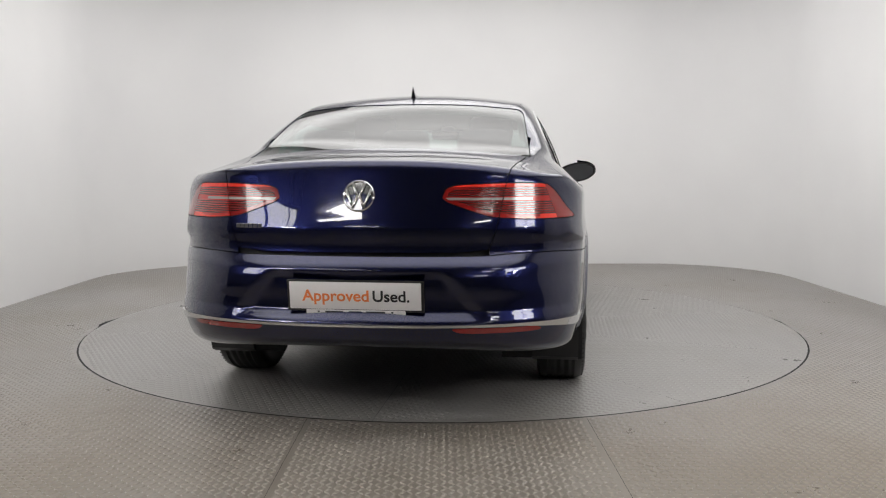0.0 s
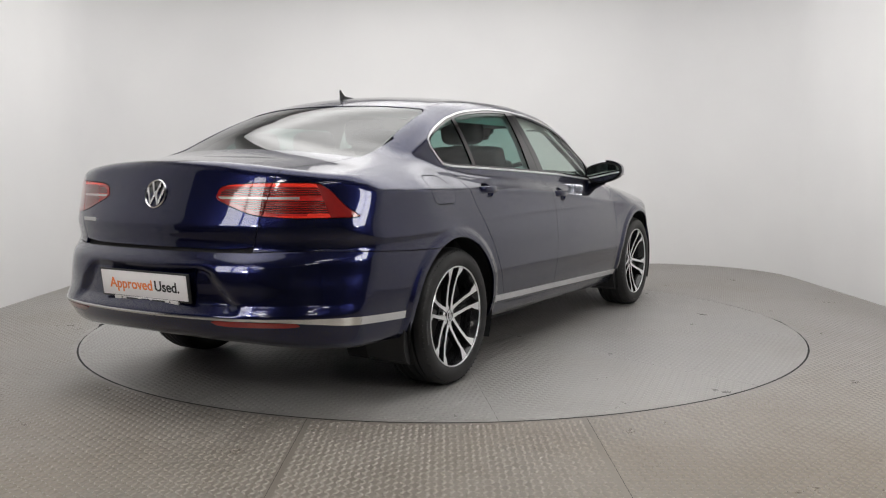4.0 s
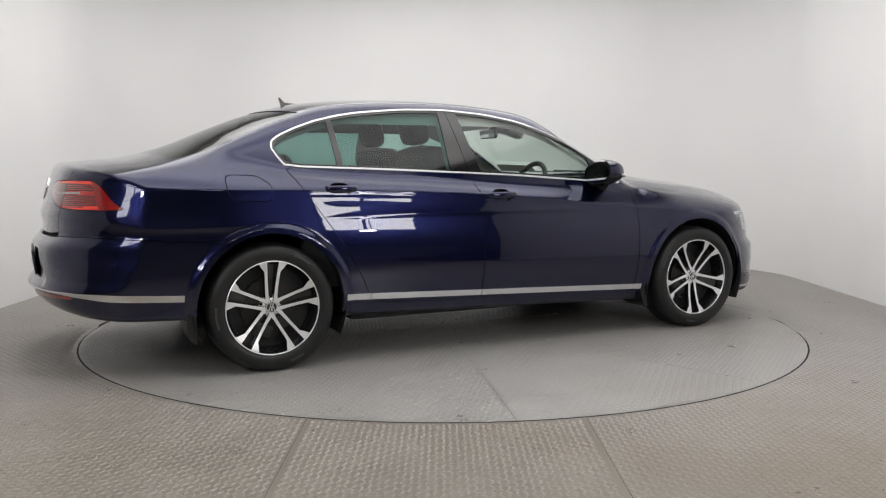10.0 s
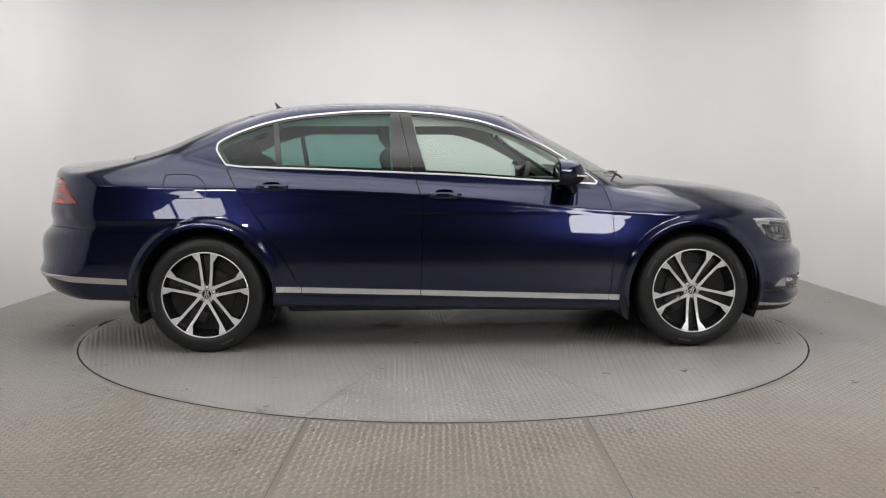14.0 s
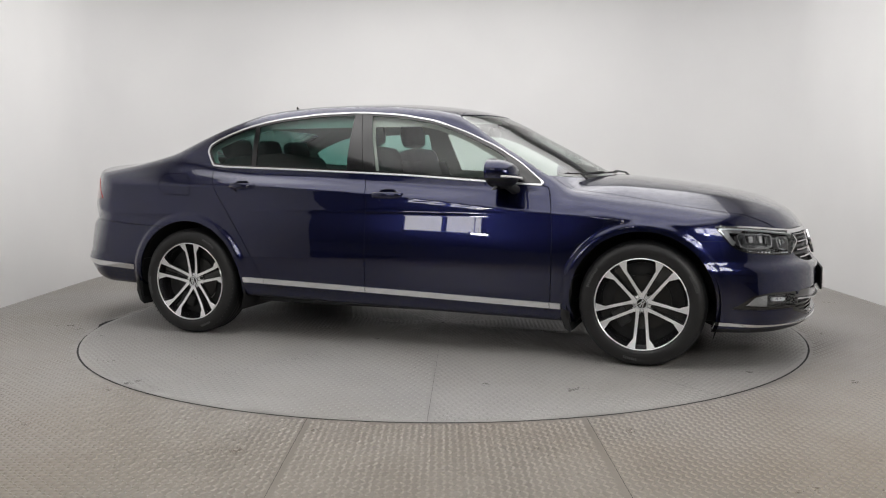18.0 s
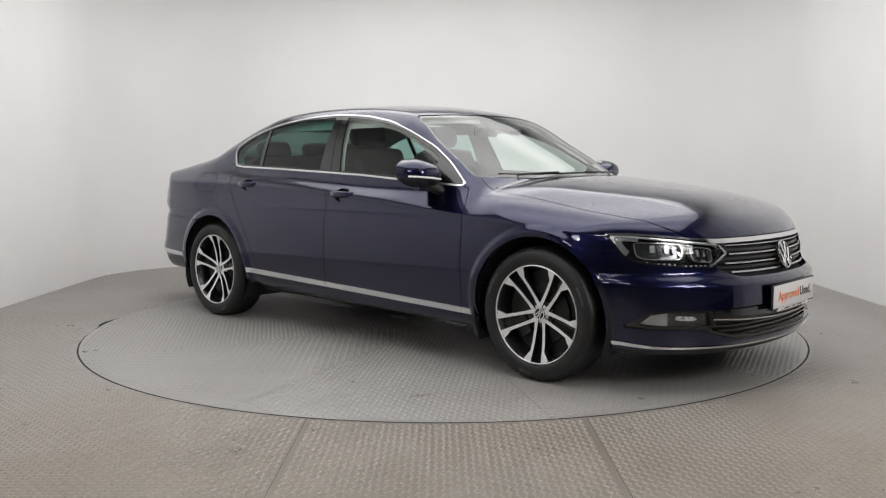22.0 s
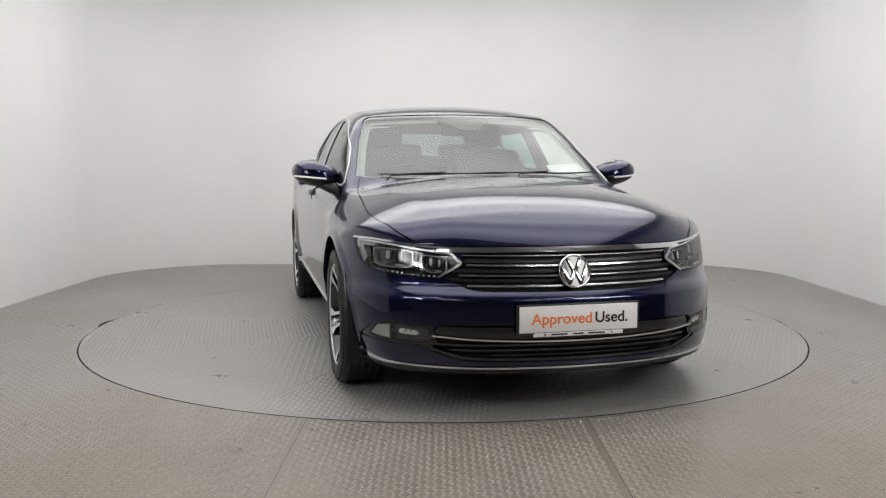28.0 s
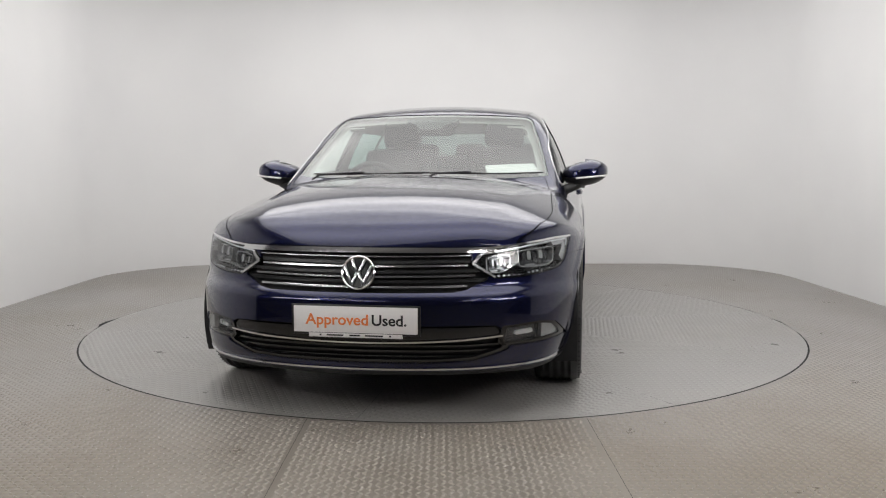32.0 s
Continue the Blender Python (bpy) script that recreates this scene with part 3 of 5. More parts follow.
def outline(*pts, plane="xz", rounds=2, grow=0.0):
    """A region of the skin: signed distance to a closed outline in one of the car's planes.
    plane f / r: angle (degrees) round the front or rear corner, and height."""
    q = np.array(pts, float)
    if plane in "fr":
        q[:, 0] = np.radians(q[:, 0]) * 0.7
    for _ in range(rounds):
        n = np.roll(q, -1, 0)
        q = np.stack([0.85 * q + 0.15 * n, 0.15 * q + 0.85 * n], 1).reshape(-1, 2)
    a, b = q, np.roll(q, -1, 0)
    d = b - a
    dd = np.maximum((d * d).sum(1), 1e-12)
    lo, hi = q.min(0) - 0.06, q.max(0) + 0.06

    def at(p):
        if plane == "f":
            u = np.arctan2(np.abs(p[:, 1]), p[:, 0] - 1.6) * 0.7
            v = p[:, 2]
        elif plane == "r":
            u = np.arctan2(np.abs(p[:, 1]), -p[:, 0] - 1.9) * 0.7
            v = p[:, 2]
        else:
            u, v = (p[:, "xyz".index(k)] for k in plane)
        out = np.full(len(p), 1.0)
        near = (u > lo[0]) & (u < hi[0]) & (v > lo[1]) & (v < hi[1])
        u, v = u[near][:, None], v[near][:, None]
        if len(u):
            s = np.clip(((u - a[:, 0]) * d[:, 0] + (v - a[:, 1]) * d[:, 1]) / dd, 0, 1)
            dist = np.sqrt(((u - a[:, 0] - s * d[:, 0]) ** 2 + (v - a[:, 1] - s * d[:, 1]) ** 2).min(1))
            cross = ((a[:, 1] > v) != (b[:, 1] > v)) & (u < a[:, 0] + (v - a[:, 1]) * d[:, 0] / np.where(np.abs(d[:, 1]) < 1e-12, 1e-12, d[:, 1]))
            out[near] = np.where(cross.sum(1) % 2 == 1, -dist, dist)
        return out - grow
    return at


def less(f, gap=0.0):
    """Outside a region, by a gap."""
    return lambda p: gap - f(p)


def more(f, gap):
    """A region made wider by gap."""
    return lambda p: f(p) - gap


def part_of(base, keep):
    p, t = base
    t = t[keep(p[t].mean(1))]
    used, inv = np.unique(t, return_inverse=True)
    return p[used], inv.reshape(-1, 3)


def carve(base, *fs):
    p, t = base
    for f in fs:
        p, t = cut(p, t, f)
    return p, t


def pair(name, base, fs, mat, parent=None, lift=0.0, depth=0.014, label=""):
    """The same piece on both flanks."""
    p, t = carve(base, *fs)
    return [shell(name, p, t, mat, parent or car, lift, depth, label, False), shell(name, *mirrored(p, t), mat, parent or car, lift, depth, label, False)]


def whole(name, base, fs, mat, parent=None, lift=0.0, depth=0.014, label=""):
    """A piece across the middle."""
    return shell(name, *both(*carve(base, *fs)), mat, parent or car, lift, depth, label)


def band(mid, half):
    """Between two heights."""
    m = mid if callable(mid) else (lambda x: mid)
    h = half if callable(half) else (lambda x: half)
    return [lambda p: p[:, 2] - m(p[:, 0]) - h(p[:, 0]), lambda p: m(p[:, 0]) - h(p[:, 0]) - p[:, 2]]


def bowed(z, k):
    return [lambda p, s=s: s * (p[:, 2] - z - k[0] * p[:, 1] ** 2) - k[1] for s in (1, -1)]


FRONT = part_of(SKIN, lambda c: c[:, 0] > 0.55)
REAR = part_of(SKIN, lambda c: c[:, 0] < -0.75)
SIDE = part_of(SKIN, lambda c: c[:, 1] < -0.45)
TOP = part_of(SKIN, lambda c: c[:, 2] > 0.85)
GAP = 0.002

# regions of the skin
ARCH = lambda p: 0.378 - np.minimum(np.hypot(p[:, 0] - HUB_X, p[:, 2] - HUB_Z - 0.008), np.hypot(p[:, 0] + HUB_X, p[:, 2] - HUB_Z - 0.008))
DLO = outline((-1.285, 1.046), (-1.325, 1.10), (-1.352, 1.145), (-1.345, 1.185), (-1.30, 1.215), (-1.22, 1.252), (-1.098, 1.296), (-0.97, 1.327), (-0.843, 1.348), (-0.582, 1.372),
              (-0.318, 1.377), (-0.05, 1.357), (0.182, 1.316), (0.386, 1.242), (0.56, 1.16), (0.71, 1.068), (0.876, 0.938), (0.62, 0.955), (0.42, 0.968), (0.085, 0.992), (-0.22, 1.006), (-0.72, 1.027), rounds=1)
GLASS_F = outline((0, 1.362), (-0.30, 1.359), (-0.55, 1.348), (-0.585, 1.335), (-0.603, 1.310), (-0.620, 1.262), (-0.648, 1.205), (-0.686, 1.09), (-0.714, 1.0), (-0.720, 0.93), (0, 0.93), (0.3, 0.93), (0.3, 1.36), plane="yz", rounds=1)
GLASS_F0 = GLASS_F
GLASS_F = lambda p: np.where(p[:, 0] > 0.0, np.maximum(GLASS_F0(p), p[:, 0] - 1.150 + 0.58 * p[:, 1] ** 2), 1.0)
GLASS_R = outline((0, 1.364), (-0.30, 1.362), (-0.555, 1.343), (-0.585, 1.325), (-0.60, 1.28), (-0.645, 1.085), (-0.645, 1.05), (0.3, 1.05), (0.3, 1.362), plane="yz", rounds=1)
GLASS_R0 = GLASS_R
GLASS_R = lambda p: np.where(p[:, 0] < -0.5, np.maximum(GLASS_R0(p), -1.925 + 0.22 * p[:, 1] ** 2 - p[:, 0]), 1.0)
HOOD_R = outline((1.175, 0.3), (1.175, 0), (1.12, -0.25), (0.985, -0.47), (0.855, -0.655), (0.90, -0.705), (1.06, -0.737), (1.36, -0.75), (1.60, -0.765), (1.80, -0.745), (1.95, -0.695), (2.08, -0.60), (2.4, -0.55), (2.4, 0.3), plane="xy", rounds=1)
HOOD_F = lambda p: np.maximum(HOOD_R(p), 0.718 - p[:, 2])
COWL = outline((1.3, 0.3), (1.3, 0), (1.2, -0.35), (1.0, -0.55), (0.87, -0.70), (0.80, -0.71), (0.80, 0.3), plane="xy", rounds=0)
HEAD = outline((80, 0.741), (72, 0.740), (61.4, 0.728), (51, 0.711), (42.5, 0.700), (38.6, 0.647), (45.8, 0.586), (53.6, 0.588), (63.5, 0.599), (70.4, 0.613), (74.1, 0.638), (77.2, 0.690), plane="f", rounds=2)
GRILLE = outline((0.3, 0.699), (-0.455, 0.699), (-0.452, 0.655), (-0.535, 0.592), (-0.42, 0.541), (-0.2, 0.538), (0.3, 0.538), plane="yz", rounds=1)
FOG = outline((69.5, 0.331), (65.4, 0.381), (59.2, 0.394), (47.6, 0.389), (46.2, 0.324), (59.1, 0.322), plane="f", rounds=0)
BEZEL = outline((74.5, 0.318), (71.0, 0.345), (66.2, 0.388), (59.2, 0.401), (46.2, 0.396), (44.6, 0.330), (46.2, 0.312), (60, 0.311), plane="f", rounds=0)
INTAKE = outline((0.3, 0.404), (-0.46, 0.404), (-0.575, 0.398), (-0.590, 0.322), (-0.62, 0.302), (-0.45, 0.254), (0.3, 0.252), plane="yz", rounds=1)
TAIL_LAMP = outline((33.4, 0.918), (35.4, 0.962), (39.0, 0.976), (52, 0.984), (66.5, 0.983), (69.8, 0.950), (73.5, 0.885), (77.6, 0.843), (71.0, 0.840), (58, 0.841), (49.5, 0.849), (46.0, 0.858), plane="r", rounds=1)
LID = outline((0.3, 0.714), (-0.500, 0.714), (-0.525, 0.780), (-0.543, 0.855), (-0.566, 0.98), (-0.589, 1.054), (-0.628, 1.085), (-0.64, 1.2), (0.3, 1.2), plane="yz", rounds=1)
SEAM_R = curve((-2.6, 0.703), (-2.40, 0.703), (-2.34, 0.708), (-2.26, 0.709), (-2.07, 0.700), (-1.76, 0.681), (-1.0, 0.66))
DOOR_F = outline((-0.221, 1.02), (-0.205, 0.96), (-0.187, 0.906), (-0.172, 0.811), (-0.176, 0.557), (-0.186, 0.298), (0.905, 0.262), (0.919, 0.45), (0.921, 0.70), (0.908, 0.833), (0.872, 0.95), (0.42, 0.985), rounds=1)
DOOR_R = outline((-1.300, 1.06), (-1.186, 0.881), (-1.097, 0.758), (-1.009, 0.633), (-0.92, 0.474), (-0.866, 0.36), (-0.84, 0.32), (-0.186, 0.298), (-0.176, 0.557), (-0.172, 0.811), (-0.187, 0.906), (-0.205, 0.96), (-0.221, 1.03), (-0.72, 1.045), rounds=1)
FUEL = outline((-1.612, 1.008), (-1.45, 1.004), (-1.385, 0.955), (-1.378, 0.878), (-1.40, 0.873), (-1.572, 0.873), (-1.612, 0.925), rounds=2)
SILL_TOP = curve((-1.1, 0.338), (-0.85, 0.318), (-0.186, 0.298), (0.905, 0.262), (1.1, 0.256))
ROOF_R = outline((0.75, 0.3), (0.75, -0.3), (0.42, -0.535), (0.25, -0.56), (0.0, -0.572), (-0.6, -0.575), (-1.1, -0.565), (-1.6, 0.3), plane="xy", rounds=0)

car = empty("car")
tagged(car, "dark blue metallic four-door saloon car on the turntable", "car")

# painted panels
whole("bonnet", FRONT, [more(HOOD_F, -GAP), less(GLASS_F, 0.004)], PAINT)
whole("cowl", FRONT, [COWL, less(HOOD_F, GAP), less(GLASS_F, 0.003)], BLACK, lift=-0.012, label="black plastic cowl under the windscreen")
bumper_f = whole("front_bumper", FRONT, [lambda p: p[:, 2] - 0.665, lambda p: 1.45 - p[:, 0], ARCH, less(GRILLE, GAP), less(HEAD, GAP), less(BEZEL, 0.0005), less(INTAKE, GAP), lambda p: 0.213 - p[:, 2]], PAINT)
whole("front_splitter", FRONT, [lambda p: p[:, 2] - 0.211, lambda p: 1.45 - p[:, 0], ARCH], BLACK, label="matt black lower lip")
pair("front_wing", FRONT, [lambda p: np.minimum(0.667 - p[:, 2], p[:, 0] - 1.42), ARCH, less(DOOR_F, GAP), lambda p: 0.895 - 0.02 * (p[:, 2] > 0.9) - p[:, 0],
     less(HOOD_F, GAP), less(HEAD, GAP), less(GLASS_F, 0.003), less(DLO, 0.001), lambda p: SILL_TOP(p[:, 0]) + 0.003 - p[:, 2], lambda p: np.minimum(COWL(p), 0.05) * -1, less(GRILLE, GAP)], PAINT)
HANDLE_F = outline((-0.115, 0.892), (-0.085, 0.918), (-0.01, 0.918), (0.02, 0.888), (0.0, 0.845), (-0.05, 0.835), (-0.09, 0.848), rounds=2)
HANDLE_R = outline((-1.085, 0.940), (-1.055, 0.962), (-0.985, 0.962), (-0.955, 0.936), (-0.975, 0.895), (-1.02, 0.885), (-1.06, 0.897), rounds=2)
doors = []
for nm, reg, cup in (("front_door", DOOR_F, HANDLE_F), ("rear_door", DOOR_R, HANDLE_R)):
    got = pair(nm, SIDE, [more(reg, -GAP), less(DLO, 0.001), ARCH, less(cup)], PAINT)
    doors.append(got)
    p, t = carve(SIDE, cup)
    for d, piece in zip(got, ((p, t), mirrored(p, t))):
        shell("handle_recess", *piece, PAINT, d, -0.017, 0.0)
quarter_cuts = [lambda p: np.where((p[:, 0] < -2.1) & (p[:, 2] < 0.74), 0.508 + p[:, 1], -1.0), less(DOOR_R, GAP), less(DOOR_F, GAP), less(DLO, 0.001), ARCH, less(GLASS_F, 0.003), less(GLASS_R, 0.003), lambda p: GAP - np.where(p[:, 2] > 1.25, ROOF_R(p), 1.0),
                less(LID, GAP), less(TAIL_LAMP, GAP), lambda p: np.where(p[:, 0] < -1.2, SEAM_R(p[:, 0]) + GAP - p[:, 2], -1.0), less(FUEL, GAP),
                lambda p: np.where(p[:, 2] < 1.0, p[:, 0] - 0.875, p[:, 0] - 0.90), lambda p: np.where(p[:, 0] > -1.2, SILL_TOP(p[:, 0]) + 0.003 - p[:, 2], -1.0), lambda p: -np.minimum(COWL(p), 0.05)]
pair("side_panel", SKIN, quarter_cuts, PAINT)
p, t = carve(SIDE, more(FUEL, -GAP))
shell("fuel_flap", p, t, PAINT, car)
p, t = mirrored(*carve(SIDE, more(FUEL, GAP)))
shell("filler_side_patch", p, t, PAINT, car, 0.0, 0.0)
whole("roof", TOP, [lambda p: ROOF_R(p) + GAP, less(GLASS_F, 0.003), less(GLASS_R, 0.003), lambda p: 1.2 - p[:, 2]], PAINT)
boot = whole("boot_lid", REAR, [more(LID, -GAP), less(GLASS_R, 0.004), less(TAIL_LAMP, GAP), lambda p: p[:, 0] + 1.6], PAINT)
bumper_r = whole("rear_bumper", REAR, [lambda p: p[:, 2] - SEAM_R(p[:, 0]) + GAP, lambda p: p[:, 0] + 1.5, ARCH], PAINT)
pair("sill", SIDE, [lambda p: p[:, 2] - SILL_TOP(p[:, 0]), lambda p: np.abs(p[:, 0]) - 1.2, ARCH], PAINT, label="dark blue painted sill")

# dark inside of the shell, behind all gaps
holes = [ARCH, less(DLO, -0.002), less(GLASS_F, 0.006), less(GLASS_R, 0.006), less(HEAD, -0.004), less(GRILLE, -0.004), less(INTAKE, -0.004), less(FOG, -0.004), less(TAIL_LAMP, -0.004)]
whole("inner_shell", SKIN, holes, INNER, lift=-0.024, depth=0.0, label="dark inner body shell")

# windows
whole("windscreen", TOP, [GLASS_F, lambda p: 0.05 - p[:, 0], lambda p: 0.935 - p[:, 2]], GLASS_CLEAR, lift=-0.003, depth=0.0, label="clear greenish windscreen")
whole("rear_window", REAR, [GLASS_R], GLASS_BACK, lift=-0.003, depth=0.0, label="tinted rear window")
inset = lambda p: -0.009 - GLASS_F(p)
whole("windscreen_seal", part_of(TOP, lambda c: (c[:, 0] > 0.1) & (c[:, 2] > 0.95)), [GLASS_F, inset, lambda p: 0.975 - p[:, 2]], GLOSS_BLACK, lift=-0.005, depth=0.0)
whole("rear_window_seal", REAR, [GLASS_R, lambda p: -0.010 - GLASS_R(p)], GLOSS_BLACK, lift=-0.005, depth=0.0)
BELT = curve((-1.35, 1.053), (-0.72, 1.027), (-0.22, 1.006), (0.42, 0.968), (0.9, 0.934))
pair("window_chrome", SIDE, [DLO, lambda p: -np.where(p[:, 2] - BELT(p[:, 0]) < 0.03, 0.0095, np.where(p[:, 0] > 0.25, 0.0050, 0.0088)) - DLO(p)], SATIN, lift=0.004, depth=0.012, label="bright chrome window surround")
INSIDE = lambda p: DLO(p) + 0.0072
PILLAR_B = outline((-0.334, 1.0), (-0.345, 1.10), (-0.352, 1.39), (-0.242, 1.39), (-0.20, 1.20), (-0.136, 0.98), rounds=0)
PILLAR_LINE = lambda p: (p[:, 0] + 0.222) + 0.222 * (p[:, 2] - 1.0)
PILLAR_C = outline((-1.035, 1.34), (-1.005, 1.34), (-0.962, 1.0), (-0.998, 1.0), rounds=0)
SAIL = outline((0.655, 0.93), (0.60, 1.20), (1.0, 1.2), (1.0, 0.9), rounds=0)
pair("window_seal", SIDE, [INSIDE, lambda p: -0.020 - DLO(p)], GLOSS_BLACK, lift=0.0, depth=0.006)
for sgn in (1, -1):
    pair("door_pillar", SIDE, [INSIDE, PILLAR_B, lambda p: 0.0015 - sgn * PILLAR_LINE(p)], GLOSS_BLACK, lift=0.001, depth=0.01, label="gloss black pillar between the doors")
pair("quarter_divider", SIDE, [INSIDE, PILLAR_C], GLOSS_BLACK, lift=0.001, depth=0.01)
pair("mirror_sail", SIDE, [INSIDE, SAIL], GLOSS_BLACK, lift=0.001, depth=0.01)
pair("front_side_window", SIDE, [INSIDE, lambda p: -0.24 - p[:, 0]], GLASS_SIDE, lift=-0.004, depth=0.0, label="clear greenish side window")
pair("rear_side_window", SIDE, [INSIDE, lambda p: p[:, 0] + 0.30, lambda p: -1.0 - p[:, 0]], GLASS_TINT, lift=-0.004, depth=0.0, label="dark tinted side window")
pair("quarter_window", SIDE, [INSIDE, lambda p: p[:, 0] + 1.0], GLASS_TINT, lift=-0.004, depth=0.0, label="dark tinted quarter window")

# bright strips
STRIP_Z = curve((-1.0, 0.3595), (-0.185, 0.334), (0.965, 0.294))
for x0, x1 in ((-1.0, -0.862), (-0.858, -0.188), (-0.183, 0.902), (0.906, 0.967)):
    pair("sill_strip", SIDE, [*band(STRIP_Z, 0.0155), lambda p: x0 - p[:, 0], lambda p: p[:, 0] - x1], SATIN, lift=0.006, depth=0.012, label="bright metal strip along the sill")
RSTRIP_Z = curve((-2.6, 0.444), (-2.4, 0.442), (-2.30, 0.434), (-2.147, 0.422), (-1.83, 0.406))
RSTRIP_H = curve((-2.6, 0.0045), (-2.42, 0.005), (-2.32, 0.009), (-2.15, 0.017), (-1.83, 0.0165))
whole("bumper_strip", REAR, [*band(RSTRIP_Z, RSTRIP_H), lambda p: p[:, 0] + 1.828], CHROME, bumper_r, 0.005, 0.012, "bright metal strip round the rear bumper")
REFL = outline((-0.365, 0.434), (-0.60, 0.432), (-0.70, 0.428), (-0.708, 0.411), (-0.40, 0.413), plane="yz", rounds=1)
LIP_H = curve((1.7, 0.011), (1.9, 0.008), (2.05, 0.005), (2.3, 0.004))
LIP_Z = curve((1.7, 0.248), (1.82, 0.240), (2.0, 0.228), (2.3, 0.226))
whole("lip_strip", FRONT, [*band(LIP_Z, LIP_H), lambda p: 1.735 - p[:, 0], ARCH], CHROME, bumper_f, 0.005, 0.012, "bright metal strip along the lower lip")
BAR_T = curve((1.7, 0.7435), (1.85, 0.7425), (1.97, 0.733), (2.07, 0.720), (2.13, 0.714), (2.3, 0.7165))
whole("grille_top_bar", FRONT, [lambda p: p[:, 2] - BAR_T(p[:, 0]), lambda p: BAR_T(p[:, 0]) - np.where(p[:, 0] > 2.1, 0.0200, 0.008) - p[:, 2], lambda p: 1.75 - p[:, 0]], CHROME, None, 0.003, 0.012, "bright metal bar above grille and headlights")

# grille
grille = whole("grille", FRONT, [more(GRILLE, 0.006)], INNER, None, -0.035, 0.0, "black grille with bright slats")
for z, half in ((0.6815, 0.46), (0.642, 0.44), (0.600, 0.47), (0.5595, 0.44)):
    whole("slat", FRONT, [*bowed(z, (0.012, 0.0036 if z < 0.68 else 0.0022)), lambda p: np.abs(p[:, 1]) - half, lambda p: 1.9 - p[:, 0]], SLAT, grille, -0.002, 0.03, "bright metal slat")
for z in (0.661, 0.621, 0.580):
    whole("slat_dark", FRONT, [*bowed(z, (0.012, 0.006)), more(GRILLE, -0.002)], BLACK, grille, -0.012, 0.02)
whole("intake_mesh", FRONT, [more(INTAKE, 0.006)], BLACK, bumper_f, -0.045, 0.0, "black lower air intake")
for z in (0.272, 0.295, 0.317):
    whole("intake_bar", FRONT, [*band(z, 0.004), more(INTAKE, -0.002)], GLOSS_BLACK, bumper_f, -0.024, 0.02)
whole("intake_upper_bar", FRONT, [*band(0.372, 0.024), more(INTAKE, -0.004)], GLOSS_BLACK, bumper_f, -0.012, 0.03, "gloss black bar behind the plate")
whole("intake_strip", FRONT, [*bowed(0.3365, (0.06, 0.0035)), lambda p: np.abs(p[:, 1]) - 0.585, lambda p: 1.9 - p[:, 0]], CHROME, bumper_f, 0.002, 0.015, "thin bright strip between the fog lamps")
whole("intake_frame", FRONT, [INTAKE, lambda p: -0.012 - INTAKE(p), lambda p: p[:, 2] - 0.345], GLOSS_BLACK, bumper_f, -0.006, 0.02)
pair("fog_bezel", FRONT, [more(BEZEL, -0.001), less(FOG, 0.001)], GLOSS_BLACK, bumper_f, -0.006, 0.02, "gloss black fog lamp surround")

# lamps
RED_LENS, nt_r, b_r = material("red_lamp_lens")
b_r.inputs["Base Color"].default_value = (0.62, 0.02, 0.012, 1)
b_r.inputs["Roughness"].default_value = 0.22
b_r.inputs["Coat Weight"].default_value = 1.0
b_r.inputs["Subsurface Weight"].default_value = 0.15
b_r.inputs["Subsurface Radius"].default_value = (0.02, 0.002, 0.002)
nt_r.links.new(ramp(nt_r, noisy(nt_r, coords(nt_r, (6, 6, 90)), 3.0), [(0.3, (0.32, 0.010, 0.008)), (0.7, (0.50, 0.018, 0.013))]), b_r.inputs["Base Color"])
DARK_RED = plain("dark_red_lens", (0.05, 0.004, 0.004), 0.2, coat=1.0)
BRIGHT_RED = plain("bright_red_lens", (0.78, 0.036, 0.018), 0.2, coat=1.0)
DEEP_RED = plain("deep_red_lens", (0.24, 0.009, 0.008), 0.15, coat=1.0)
CLEAR_BAR = plain("clear_lamp_bar", (0.36, 0.32, 0.31), 0.2, 0.3, coat=1.0, grain=0.3, grain_scale=260)
SILVER = plain("lamp_reflector", (0.78, 0.79, 0.81), 0.30, 0.75, vary=0.08)
